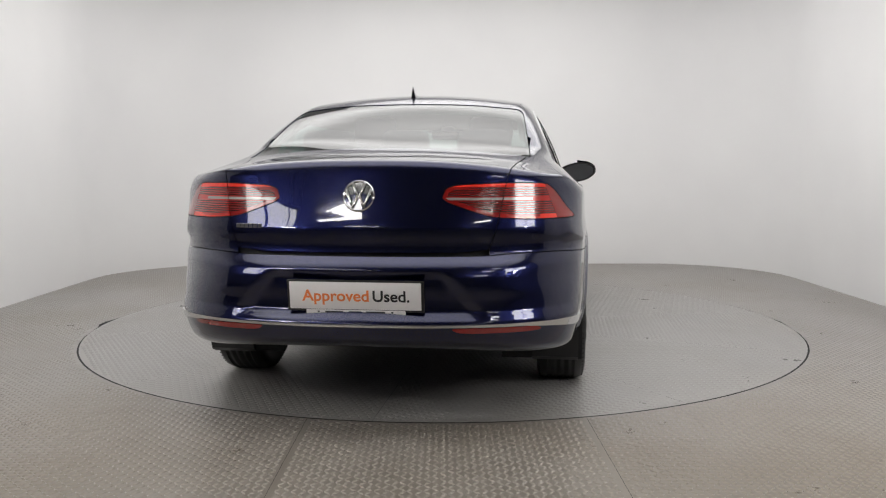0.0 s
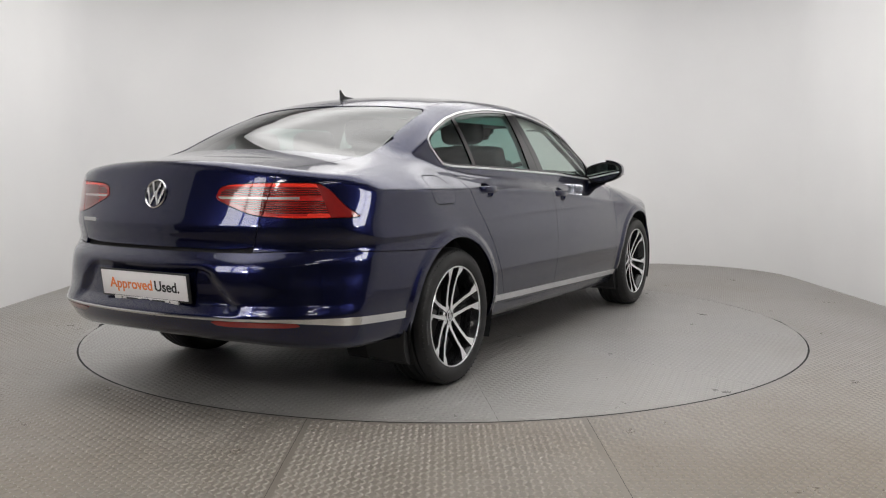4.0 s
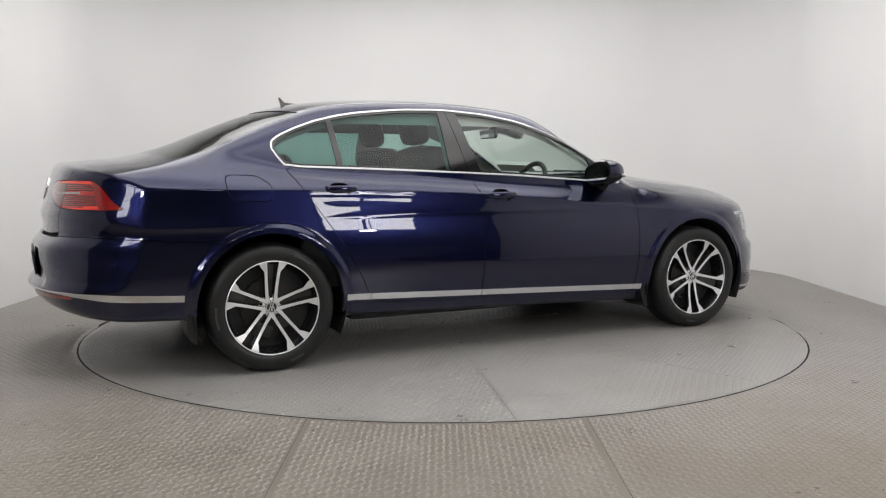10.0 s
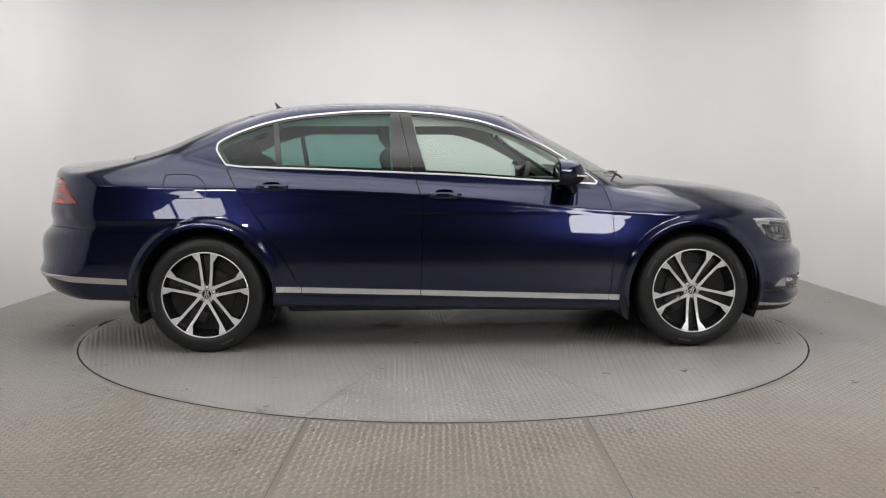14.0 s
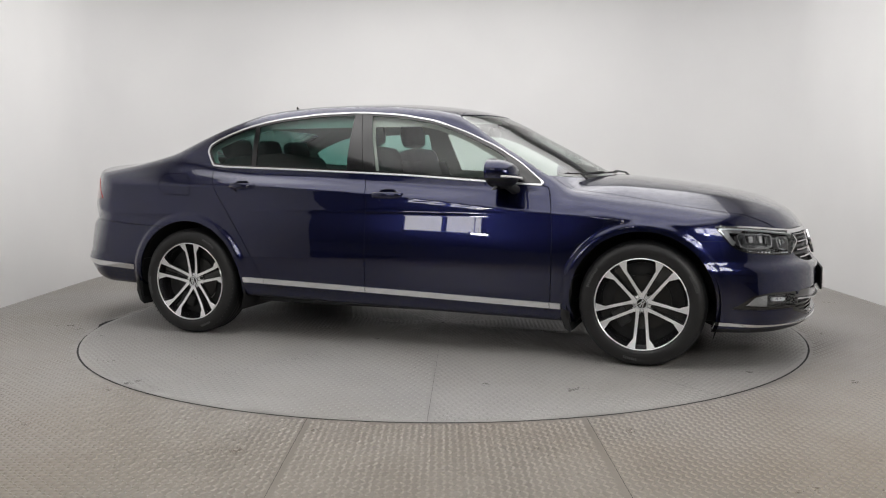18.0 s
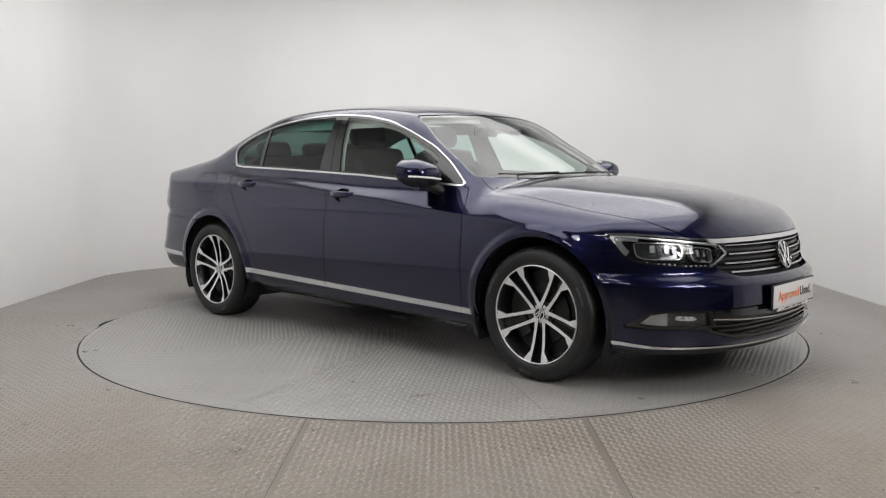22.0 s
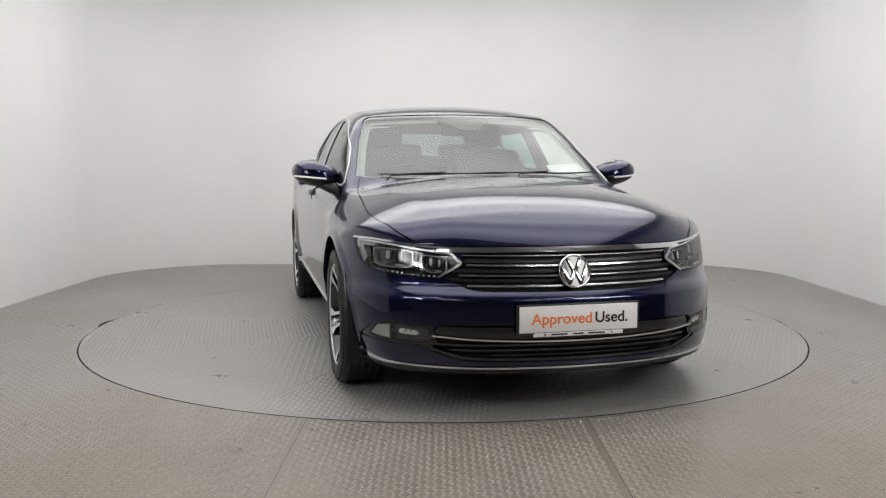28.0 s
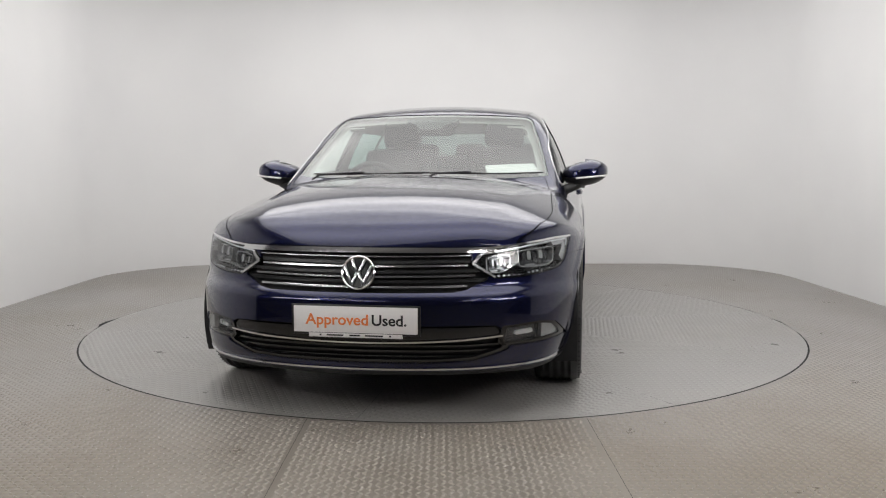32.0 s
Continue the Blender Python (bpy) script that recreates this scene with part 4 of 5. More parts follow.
for nm, side_cut in (("boot_lamp", more(LID, -GAP)), ("tail_lamp", less(LID, GAP))):
    # the boot half's unlit look is put into its deeper red
    lamps = pair(nm, REAR, [more(TAIL_LAMP, -GAP), side_cut], RED_LENS if nm == "tail_lamp" else DEEP_RED, None, 0.001, 0.02, "red tail lamp lens")
    for k, z in enumerate((0.962, 0.953, 0.944, 0.935, 0.908, 0.899, 0.890, 0.881, 0.872, 0.863)):
        p, t = carve(REAR, more(TAIL_LAMP, -0.017), side_cut, *band(z, 0.0024))
        for lamp, piece in zip(lamps, ((p, t), mirrored(p, t))):
            shell("lens_groove", *piece, DARK_RED, lamp, 0.002, 0.004)
    turned = lambda q: np.degrees(np.arctan2(np.abs(q[:, 1]), -q[:, 0] - 1.9))
    p, t = carve(REAR, more(TAIL_LAMP, -0.003), side_cut, lambda q: -0.020 - TAIL_LAMP(q), lambda q: np.minimum(0.968 - q[:, 2], np.minimum(61.5 + 14 * (0.98 - q[:, 2]) - turned(q), np.where(turned(q) > 46, q[:, 2] - 0.850, 1.0))))
    for lamp, piece in zip(lamps, ((p, t), mirrored(p, t))):
        shell("light_border", *piece, BRIGHT_RED, lamp, 0.0018, 0.003, "bright orange-red border")
    tip = outline((65.4, 1.0), (67.6, 0.90), (69.2, 0.83), (82, 0.83), (82, 1.0), plane="r", rounds=0)
    if nm == "tail_lamp":
        p, t = carve(REAR, more(TAIL_LAMP, -0.003), tip)
        for lamp, piece in zip(lamps, ((p, t), mirrored(p, t))):
            shell("lens_tip", *piece, DEEP_RED, lamp, 0.0022, 0.003, "dark red outer tip")
    p, t = carve(REAR, more(TAIL_LAMP, -0.010), side_cut, *band(0.9215, 0.0048), lambda q: turned(q) - 61.0)
    for lamp, piece in zip(lamps, ((p, t), mirrored(p, t))):
        shell("light_bar", *piece, CLEAR_BAR, lamp, 0.003, 0.006, "pale clear bar across the lamp")
pair("rear_reflector", REAR, [REFL], DEEP_RED, bumper_r, 0.004, 0.01, "dark red reflector strip")
PROJECTOR = plain("projector_glass", (0.55, 0.56, 0.58), 0.16, 0.75, coat=0.8)
SMOKE = plain("smoked_reflector", (0.11, 0.11, 0.115), 0.18, 0.8, vary=0.3, grain_scale=90)
LAMP_WALL = plain("lamp_wall", (0.42, 0.42, 0.43), 0.22, 0.7, vary=0.3, grain_scale=45)
heads = pair("headlight", FRONT, [more(HEAD, -GAP)], LENS, None, 0.0, 0.0, "clear headlight lens with dark inside")
def in_head(name, fs, mat, lift, depth, label=""):
    p, t = carve(FRONT, *fs)
    for lamp, piece in zip(heads, ((p, t), mirrored(p, t))):
        shell(name, *piece, mat, lamp, lift, depth, label)
in_head("housing", [HEAD], GLOSS_BLACK, -0.055, 0.0)
in_head("housing_edge", [more(HEAD, -0.001), lambda p: -0.006 - HEAD(p)], GLOSS_BLACK, -0.004, 0.05)
FRONT_TURN = lambda p: np.degrees(np.arctan2(np.abs(p[:, 1]), p[:, 0] - 1.6))
in_head("daytime_light", [more(HEAD, -0.003), lambda p: -0.030 - HEAD(p), lambda p: 72.5 - 46 * (p[:, 2] - 0.66) - FRONT_TURN(p), lambda p: p[:, 2] - 0.738], LAMP_WALL, -0.010, 0.03, "pale reflector wedge")
in_head("upper_strip", [more(HEAD, -0.003), lambda p: -0.0125 - HEAD(p), lambda p: 0.672 + 0.0008 * (FRONT_TURN(p) - 42) - p[:, 2], lambda p: p[:, 2] - 0.738], SILVER, -0.008, 0.02, "pale strip along the upper edge")
in_head("led_row", [more(HEAD, -0.005), lambda p: -0.011 - HEAD(p), lambda p: FRONT_TURN(p) - 72, lambda p: p[:, 2] - 0.625], SMOKE, -0.012, 0.02, "row of small lamps")
for corners in (((38.9, 0.650), (46.2, 0.588), (46.7, 0.594), (40.4, 0.650)), ((38.9, 0.650), (40.4, 0.650), (43.2, 0.684), (42.4, 0.688))):
    in_head("bright_tick", [outline(*corners, plane="f", rounds=0)], SLAT, 0.002, 0.012, "bright slanted tick")
for a0, a1, z0, z1 in ((55.5, 71.5, 0.622, 0.704), (44.2, 53.2, 0.606, 0.682)):
    tilt_ = 0.35 * (z1 - z0) / 0.08
    cell = outline((a0, z0 + 0.004), (a0 + 0.3, z1 - 0.012), (a0 + 1.6, z1 - 0.003), (a1 - 1.0, z1 + 0.004), (a1, z1 - 0.008), (a1 - 1.2, z0 + 0.018), (a1 - 4.0, z0 + 0.004), plane="f", rounds=2)
    in_head("reflector_back", [more(cell, -0.002)], SMOKE, -0.050, 0.0, "dim bowl of the lamp")
    in_head("reflector_rim", [cell, lambda p: -0.0035 - cell(p)], LAMP_WALL, -0.024, 0.030, "glassy rim of the lamp bowl")
    wide = a1 - a0
    for k, (u0, u1, v0, v1) in enumerate(((0.12, 0.20, 0.35, 0.85), (0.26, 0.36, 0.42, 0.92), (0.42, 0.50, 0.30, 0.80), (0.55, 0.66, 0.45, 0.90), (0.72, 0.80, 0.38, 0.82), (0.18, 0.45, 0.12, 0.24), (0.52, 0.78, 0.14, 0.26))):
        facet = outline((a0 + u0 * wide, z0 + v0 * (z1 - z0)), (a0 + u0 * wide + tilt_, z0 + v1 * (z1 - z0)), (a0 + u1 * wide + tilt_, z0 + v1 * (z1 - z0)), (a0 + u1 * wide, z0 + v0 * (z1 - z0)), plane="f", rounds=1)
        in_head("reflector_facet", [facet], LAMP_WALL if k % 2 else SMOKE, -0.030 - 0.004 * (k % 3), 0.014, "bright reflector facet")
for k in range(14):
    a = 47.5 + k * 1.75
    seg = outline((a, 0.590), (a, 0.615), (a + 0.55, 0.615), (a + 0.55, 0.590), plane="f", rounds=0)
    in_head("led_divider", [more(HEAD, -0.007), seg, lambda p: -0.013 - HEAD(p)], SILVER, -0.0105, 0.006)
fogs = pair("fog_lamp", FRONT, [more(FOG, -0.001)], LENS, None, -0.006, 0.0, "clear fog lamp")
p, t = carve(FRONT, FOG)
q, u = carve(FRONT, FOG, lambda v: -0.0022 - FOG(v))
bulb = outline((49.8, 0.338), (58.6, 0.342), (58.6, 0.380), (50.6, 0.374), plane="f", rounds=2)
r, w = carve(FRONT, more(bulb, -0.009))
o, e = carve(FRONT, more(FOG, -0.004), lambda v: 60.5 - np.degrees(np.arctan2(np.abs(v[:, 1]), v[:, 0] - 1.6)))
FOG_DARK = plain("fog_inside", (0.10, 0.10, 0.105), 0.25, 0.7)
for lamp, flip in zip(fogs, (lambda a, b: (a, b), mirrored)):
    shell("fog_back", *flip(p, t), FOG_DARK, lamp, -0.035, 0.0)
    shell("fog_corner", *flip(o, e), LAMP_WALL, lamp, -0.012, 0.02, "pale outer corner reflector")
    shell("fog_rim", *flip(q, u), GLOSS_BLACK, lamp, -0.008, 0.02, "dark fog lamp rim")
    shell("fog_bulb", *flip(r, w), SILVER, lamp, -0.024, 0.012, "bright fog bulb")

# door handles
for got, x0, x1, z in ((doors[0], -0.146, 0.050, 0.884), (doors[1], -1.102, -0.926, 0.931)):
    for d, s in zip(got, (-1, 1)):
        bm = bmesh.new()
        n = 14
        rings = []
        for i in range(n + 1):
            k = i / n
            x = x0 + (x1 - x0) * k
            y = 0.886 - 0.03 * (1 - math.sin(math.pi * k) ** 0.5)
            hz, hy = 0.0150 + 0.004 * math.sin(math.pi * k), 0.009
            rings.append([bm.verts.new((x, s * (y + 0.009 + hy * math.cos(a)), z + hz * math.sin(a))) for a in [2 * math.pi * j / 12 for j in range(12)]])
        for a, b in zip(rings, rings[1:]):
            for j in range(12):
                bm.faces.new((a[j], a[(j + 1) % 12], b[(j + 1) % 12], b[j]))
        bm.faces.new(rings[0])
        bm.faces.new(rings[-1])
        part("door_handle", bm, PAINT, d, smooth=60)

# mirrors
MIRROR_GLASS, nt_m, b_m = material("mirror_glass")
b_m.inputs["Metallic"].default_value, b_m.inputs["Roughness"].default_value = 1.0, 0.02
b_m.inputs["Base Color"].default_value = (0.75, 0.78, 0.8, 1)


def mirror_shell(s, z_lo, z_hi):
    """The housing between two heights: blunt at the back, rounded to the front and the tip."""
    bm = bmesh.new()
    n, m = 28, 18
    grid = []
    for i in range(n + 1):
        v = -1 + 2 * i / n
        row = []
        for j in range(m + 1):
            a = math.pi * j / m
            wide, long_ = 0.130 * abs(math.cos(a)) ** 0.8 * (1 if math.cos(a) > 0 else -1), 0.155 * math.sin(a) ** 0.75
            zz = v * 0.073
            pinch = math.sqrt(max(0.0, 1 - abs(v) ** 2.6))
            tip = 1 - 0.25 * (v < 0) * v * v
            row.append(bm.verts.new((0.585 + long_ * (0.35 + 0.65 * pinch), s * (0.914 + wide * pinch * tip), 1.006 + zz + 0.012 * math.cos(a))))
        grid.append(row)
    for a, b in zip(grid, grid[1:]):
        for j in range(m):
            bm.faces.new((a[j], a[j + 1], b[j + 1], b[j]))
    for f in [f for f in bm.faces if not (z_lo <= f.calc_center_median().z <= z_hi)]:
        bm.faces.remove(f)
    for v in [v for v in bm.verts if not v.link_faces]:
        bm.verts.remove(v)
    return bm


for s in (-1, 1):
    mir = empty("door_mirror")
    mir.parent = car
    tagged(mir, "dark blue door mirror with a clear turn signal")
    part("mirror_cap", mirror_shell(s, 0.985, 1.2), PAINT, mir, smooth=60)
    part("mirror_base", mirror_shell(s, 0.8, 0.985), BLACK, mir, smooth=60)
    bm = bmesh.new()
    tube(bm, [(0.60 + 0.157 * math.sin(a) ** 0.75, s * (0.914 + 0.130 * math.cos(a)), 0.985 + 0.012 * math.cos(a)) for a in [math.pi * k / 16 for k in range(2, 11)]], 0.0058, 6)
    part("turn_signal", bm, WHITE_SIGN, mir, "clear white turn signal strip")
    bm = bmesh.new()
    ring = [bm.verts.new((0.583, s * (0.914 + 0.114 * math.cos(a)), 1.006 + 0.058 * math.sin(a) + 0.010 * math.cos(a))) for a in [2 * math.pi * k / 28 for k in range(28)]]
    bm.faces.new(ring)
    part("mirror_face", bm, MIRROR_GLASS, mir, "mirror glass")
    bm = bmesh.new()
    ring = [[bm.verts.new((0.592 + dx, s * (0.914 + 0.126 * math.cos(a)), 1.006 + 0.069 * math.sin(a) + 0.010 * math.cos(a))) for a in [2 * math.pi * k / 28 for k in range(28)]] for dx in (0.0, 0.02)]
    bm.faces.new(ring[0])
    part("mirror_back", bm, BLACK, mir)
    bm = bmesh.new()
    tube(bm, [(0.66, s * 0.90, 0.965), (0.675, s * 0.87, 0.945), (0.69, s * 0.83, 0.925), (0.70, s * 0.80, 0.915)], 0.028, 10)
    part("mirror_arm", bm, BLACK, mir, smooth=60)

# ---- wheels ----
RIM_R, TYRE_OUT = 0.238, 0.331


def spoke_mesh(side):
    """One machined bar of a wheel, along +z, outer face towards -y, its foot spread to one side."""
    bm = bmesh.new()
    stations = [(0.026, 0.0140, 0.0, -0.064), (0.050, 0.0118, 0.0, -0.063), (0.080, 0.0102, 0.0, -0.065), (0.140, 0.0098, 0.0, -0.074), (0.184, 0.0100, 0.0, -0.085), (0.189, 0.0100, 0.002, -0.0865), (0.206, 0.0100, 0.014, -0.092), (0.222, 0.0100, 0.023, -0.0965), (0.2345, 0.0100, 0.034, -0.0995)]
    rows = []
    for r, w, foot, y in stations:
        l, h = (w + foot if side < 0 else w), (w + foot if side > 0 else w)
        rows.append([bm.verts.new(c) for c in ((-l, y + 0.03, r), (-l, y + 0.002, r), (-l + 0.0022, y, r), (h - 0.0022, y, r), (h, y + 0.002, r), (h, y + 0.03, r))])
    for a, b in zip(rows, rows[1:]):
        for j in range(5):
            bm.faces.new((a[j], a[j + 1], b[j + 1], b[j]))
    bm.faces.new(rows[0])
    bm.faces.new(rows[-1][::-1])
    bmesh.ops.recalc_face_normals(bm, faces=bm.faces)
    me = bpy.data.meshes.new("spoke")
    for f in bm.faces:
        f.material_index = 0 if f.normal.y < -0.75 else 1
    bm.to_mesh(me)
    bm.free()
    me.materials.append(ALLOY)
    me.materials.append(WHEEL_BLACK)
    return me


SPOKES = {-1: spoke_mesh(-1), 1: spoke_mesh(1)}
DISC_STEEL = plain("brake_steel", (0.03, 0.029, 0.028), 0.4, 0.7, grain=0.1, grain_scale=150)
DUSTY = plain("wheel_inner", (0.009, 0.009, 0.0095), 0.6)


def tread_tyre(parent):
    bm = bmesh.new()
    prof = [(0.232, -0.080), (0.2425, -0.0985), (0.248, -0.106), (0.262, -0.112), (0.285, -0.114), (0.303, -0.110), (0.316, -0.101), (0.325, -0.088), (0.329, -0.07)]
    for y in (-0.052, -0.018, 0.018, 0.052):
        prof += [(0.331, y - 0.013), (0.324, y - 0.004), (0.324, y + 0.004), (0.331, y + 0.013)] if abs(y) < 0.06 else []
    prof += [(0.329, 0.07), (0.325, 0.088), (0.316, 0.101), (0.303, 0.110), (0.285, 0.114), (0.262, 0.110), (0.242, 0.100), (0.232, 0.088)]
    lathe(bm, prof, "Y", 96)
    part("tyre", bm, RUBBER, parent, smooth=40)
    bm = bmesh.new()
    for k in range(72):
        m = Matrix.Rotation(2 * math.pi * k / 72, 4, "Y")
        for s in (-1, 1):
            box(bm, (-0.002, s * 0.096 - 0.010, 0.3120), (0.002, s * 0.096 + 0.008, 0.3185), 0, m)
    tagged(part("shoulder_tread", bm, RUBBER, parent, "moulded tread blocks", smooth=0), kind="stuff")
    bm = bmesh.new()
    for a0, n in ((0.4, 9), (2.6, 7), (4.4, 11)):
        for k in range(n):
            m = Matrix.Rotation(a0 + k * 0.036, 4, "Y")
            box(bm, (-0.0035, -0.1155, 0.284), (0.0035, -0.1130, 0.296), 0, m)
    tagged(part("sidewall_marks", bm, TYRE_MARK, parent, "raised marks on the sidewall", smooth=0), kind="stuff")


TYRE_MARK = plain("tyre_mark", (0.06, 0.06, 0.062), 0.5)


def build_wheel(turn):
    w = empty("wheel")
    tread_tyre(w)
    bm = bmesh.new()
    lathe(bm, [(0.243, -0.098), (0.2435, -0.1045), (0.2405, -0.1065), (0.2375, -0.1045), (0.2370, -0.100)], "Y", 96)
    part("rim_edge", bm, ALLOY, w, "bright machined rim edge")
    bm = bmesh.new()
    lathe(bm, [(0.2370, -0.100), (0.2265, -0.078), (0.222, -0.06), (0.214, -0.03), (0.21, 0.09), (0.235, 0.095)], "Y", 96)
    part("rim", bm, WHEEL_BLACK, w, "black wheel barrel")
    bm = bmesh.new()
    lathe(bm, [(0.0, -0.040), (0.150, -0.030), (0.150, -0.018), (0.0, -0.018)], "Y", 64)
    part("brake_disc", bm, DISC_STEEL, w, "steel brake disc")
    bm = bmesh.new()
    lathe(bm, [(0.15, -0.012), (0.212, -0.012), (0.212, 0.0)], "Y", 48)
    part("backing", bm, DUSTY, w)
    bm = bmesh.new()
    box(bm, (-0.05, -0.06, 0.095), (0.05, -0.005, 0.165), 0.012, Matrix.Rotation(radians(200), 4, "Y"))
    part("caliper", bm, DUSTY, w)
    bm = bmesh.new()
    lathe(bm, [(0.062, -0.030), (0.058, -0.046), (0.044, -0.055), (0.036, -0.060), (0.032, -0.058), (0.0, -0.058)], "Y", 48)
    part("hub", bm, ALLOY, w, "machined wheel hub")
    bm = bmesh.new()
    lathe(bm, [(0.032, -0.058), (0.031, -0.067), (0.027, -0.068), (0.0, -0.067)], "Y", 40)
    part("hub_cap", bm, WHEEL_BLACK, w, "black hub cap")
    bm = bmesh.new()
    lathe(bm, [(0.031, -0.0675), (0.0295, -0.070), (0.026, -0.070), (0.025, -0.0675)], "Y", 40)
    for a, x0 in ((18, -0.009), (-18, 0.009), (18, 0.003), (-18, -0.003)):
        box(bm, (-0.0022, -0.0695, -0.022), (0.0022, -0.067, 0.022), 0, Matrix.Translation((x0, 0, 0)) @ Matrix.Rotation(radians(a), 4, "Y"))
    part("hub_badge", bm, SILVER, w, "silver ring with slanted bars", smooth=0)
    for k in range(5):
        a = 2 * math.pi * k / 5 + turn
        for off in (-1, 1):
            sp = new("spoke", SPOKES[off])
            sp.parent = w
            sp.matrix_local = Matrix.Rotation(a, 4, "Y") @ Matrix.Translation((off * 0.0175, 0, 0)) @ Matrix.Rotation(off * radians(5.0), 4, "Y")
        bm = bmesh.new()
        c = Matrix.Rotation(a, 4, "Y")
        lathe(bm, [(0.009, -0.045), (0.009, -0.056), (0.0, -0.056)], "Y", 10, c @ Matrix.Translation((0, 0, 0.056)))
        part("wheel_bolt", bm, DISC_STEEL, w)
        bm = bmesh.new()
        rows = []
        for r, wd, y in ((0.07, 0.020, -0.040), (0.14, 0.026, -0.040), (0.228, 0.034, -0.056)):
            rows.append([bm.verts.new(c @ Vector((sx * wd, y, r))) for sx in (-1, 1)])
        for p0, p1 in zip(rows, rows[1:]):
            bm.faces.new((p0[0], p0[1], p1[1], p1[0]))
        part("spoke_web", bm, WHEEL_BLACK, w, smooth=0)
    return w


first = build_wheel(0.0)
first.parent = car
for x, s, rot in ((HUB_X, -1, 35), (-HUB_X, -1, 1), (HUB_X, 1, 40), (-HUB_X, 1, 11)):
    m = Matrix.Translation((x, s * 0.792, HUB_Z + 0.003)) @ (pose(0, 0, 0, 0, 0, 180) if s > 0 else Matrix()) @ pose(0, 0, 0, 0, rot, 0)
    if x > 0 and s < 0:
        first.matrix_basis = m
        continue
    copy_thing(first, m)

# arch liners and mud flaps
for x in (HUB_X, -HUB_X):
    for s in (-1, 1):
        bm = bmesh.new()
        n = 40
        rows = [[bm.verts.new((x + 0.398 * math.cos(a), s * y, HUB_Z + 0.008 + 0.398 * math.sin(a))) for a in [radians(-25 + 230 * k / n) for k in range(n + 1)]] for y in (0.885, 0.52)]
        for k in range(n):
            bm.faces.new((rows[0][k], rows[0][k + 1], rows[1][k + 1], rows[1][k]))
        cap = bm.verts.new((x, s * 0.52, HUB_Z))
        for k in range(n):
            bm.faces.new((rows[1][k], rows[1][k + 1], cap))
        part("arch_liner", bm, INNER, car, "dark wheel arch liner")
        bm = bmesh.new()
        x0 = x - 0.392
        pts = [(x0 + 0.03, 0.46), (x0 - 0.005, 0.46), (x0 - 0.030, 0.35), (x0 - 0.035, 0.25), (x0 - 0.012, 0.185), (x0 + 0.018, 0.165), (x0 + 0.012, 0.30)]
        if x > 0:
            pts = [(a, b - 0.01) for a, b in pts]
        rings = [[bm.verts.new((a, s * y, b)) for a, b in pts] for y in (0.868, 0.66)]
        for k in range(len(pts)):
            j = (k + 1) % len(pts)
            bm.faces.new((rings[0][k], rings[0][j], rings[1][j], rings[1][k]))
        bm.faces.new(rings[0])
        bm.faces.new(rings[1][::-1])
        part("mud_flap", bm, BLACK, car, "black rubber mud flap", smooth=30)

# underside
bm = bmesh.new()
box(bm, (-1.75, -0.66, 0.22), (2.0, 0.66, 0.30), 0.02)
box(bm, (-2.22, -0.62, 0.36), (-1.7, 0.62, 0.42), 0.02)
box(bm, (-0.95, -0.80, 0.215), (0.95, 0.80, 0.32), 0.02)
part("underbody", bm, INNER, car, "dark underbody")

# ---- badges, plates, aerial ----
def badge(x, z, tilt, r, s):
    b = empty("badge")
    b.parent = car
    b.matrix_basis = Matrix.Translation((x, 0, z)) @ Matrix.Rotation(radians(tilt), 4, "Y") @ (Matrix() if s > 0 else Matrix.Rotation(math.pi, 4, "Z"))
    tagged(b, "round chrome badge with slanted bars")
    bm = bmesh.new()
    lathe(bm, [(r, -0.004), (r, 0.006), (r * 0.94, 0.010), (r * 0.88, 0.006), (r * 0.87, 0.0)], "X", 48)
    part("badge_ring", bm, CHROME, b)
    bm = bmesh.new()
    rings = lathe(bm, [(r * 0.9, -0.006), (r * 0.9, 0.001)], "X", 48)
    bm.faces.new(rings[1])
    part("badge_field", bm, GLOSS_BLACK, b)
    k = r / 0.072
    for y, z0, hgt, a in ((-0.017, 0.029, 0.030, -22), (0.017, 0.029, 0.030, 22), (-0.040, -0.012, 0.046, -22), (0.040, -0.012, 0.046, 22), (-0.014, -0.026, 0.030, 22), (0.014, -0.026, 0.030, -22)):
        bm = bmesh.new()
        box(bm, (0.0, -0.0060 * k, -hgt * k), (0.008, 0.0060 * k, hgt * k), 0.001, Matrix.Translation((0, y * k, z0 * k)) @ Matrix.Rotation(radians(-a), 4, "X"))
        part("badge_bar", bm, CHROME, b)


badge(2.246, 0.616, -16, 0.071, 1)
badge(-2.4035, 0.933, 15, 0.063, -1)


def text_mesh(name, body, size, mat, parent, m, label):
    cu = bpy.data.curves.new(name, "FONT")
    cu.body, cu.size, cu.extrude, cu.offset = body, size, 0.0006, 0.0011
    tmp = new("tmp", cu)
    bpy.context.view_layer.update()
    me = bpy.data.meshes.new_from_object(tmp.evaluated_get(bpy.context.evaluated_depsgraph_get()))
    bpy.data.objects.remove(tmp)
    xs = [v.co.x for v in me.vertices]
    w = max(xs) - min(xs)
    me.materials.clear()
    me.materials.append(mat)
    ob = new(name, me)
    ob.parent = parent
    ob.matrix_basis = m
    tagged(ob, label)
    return w, ob


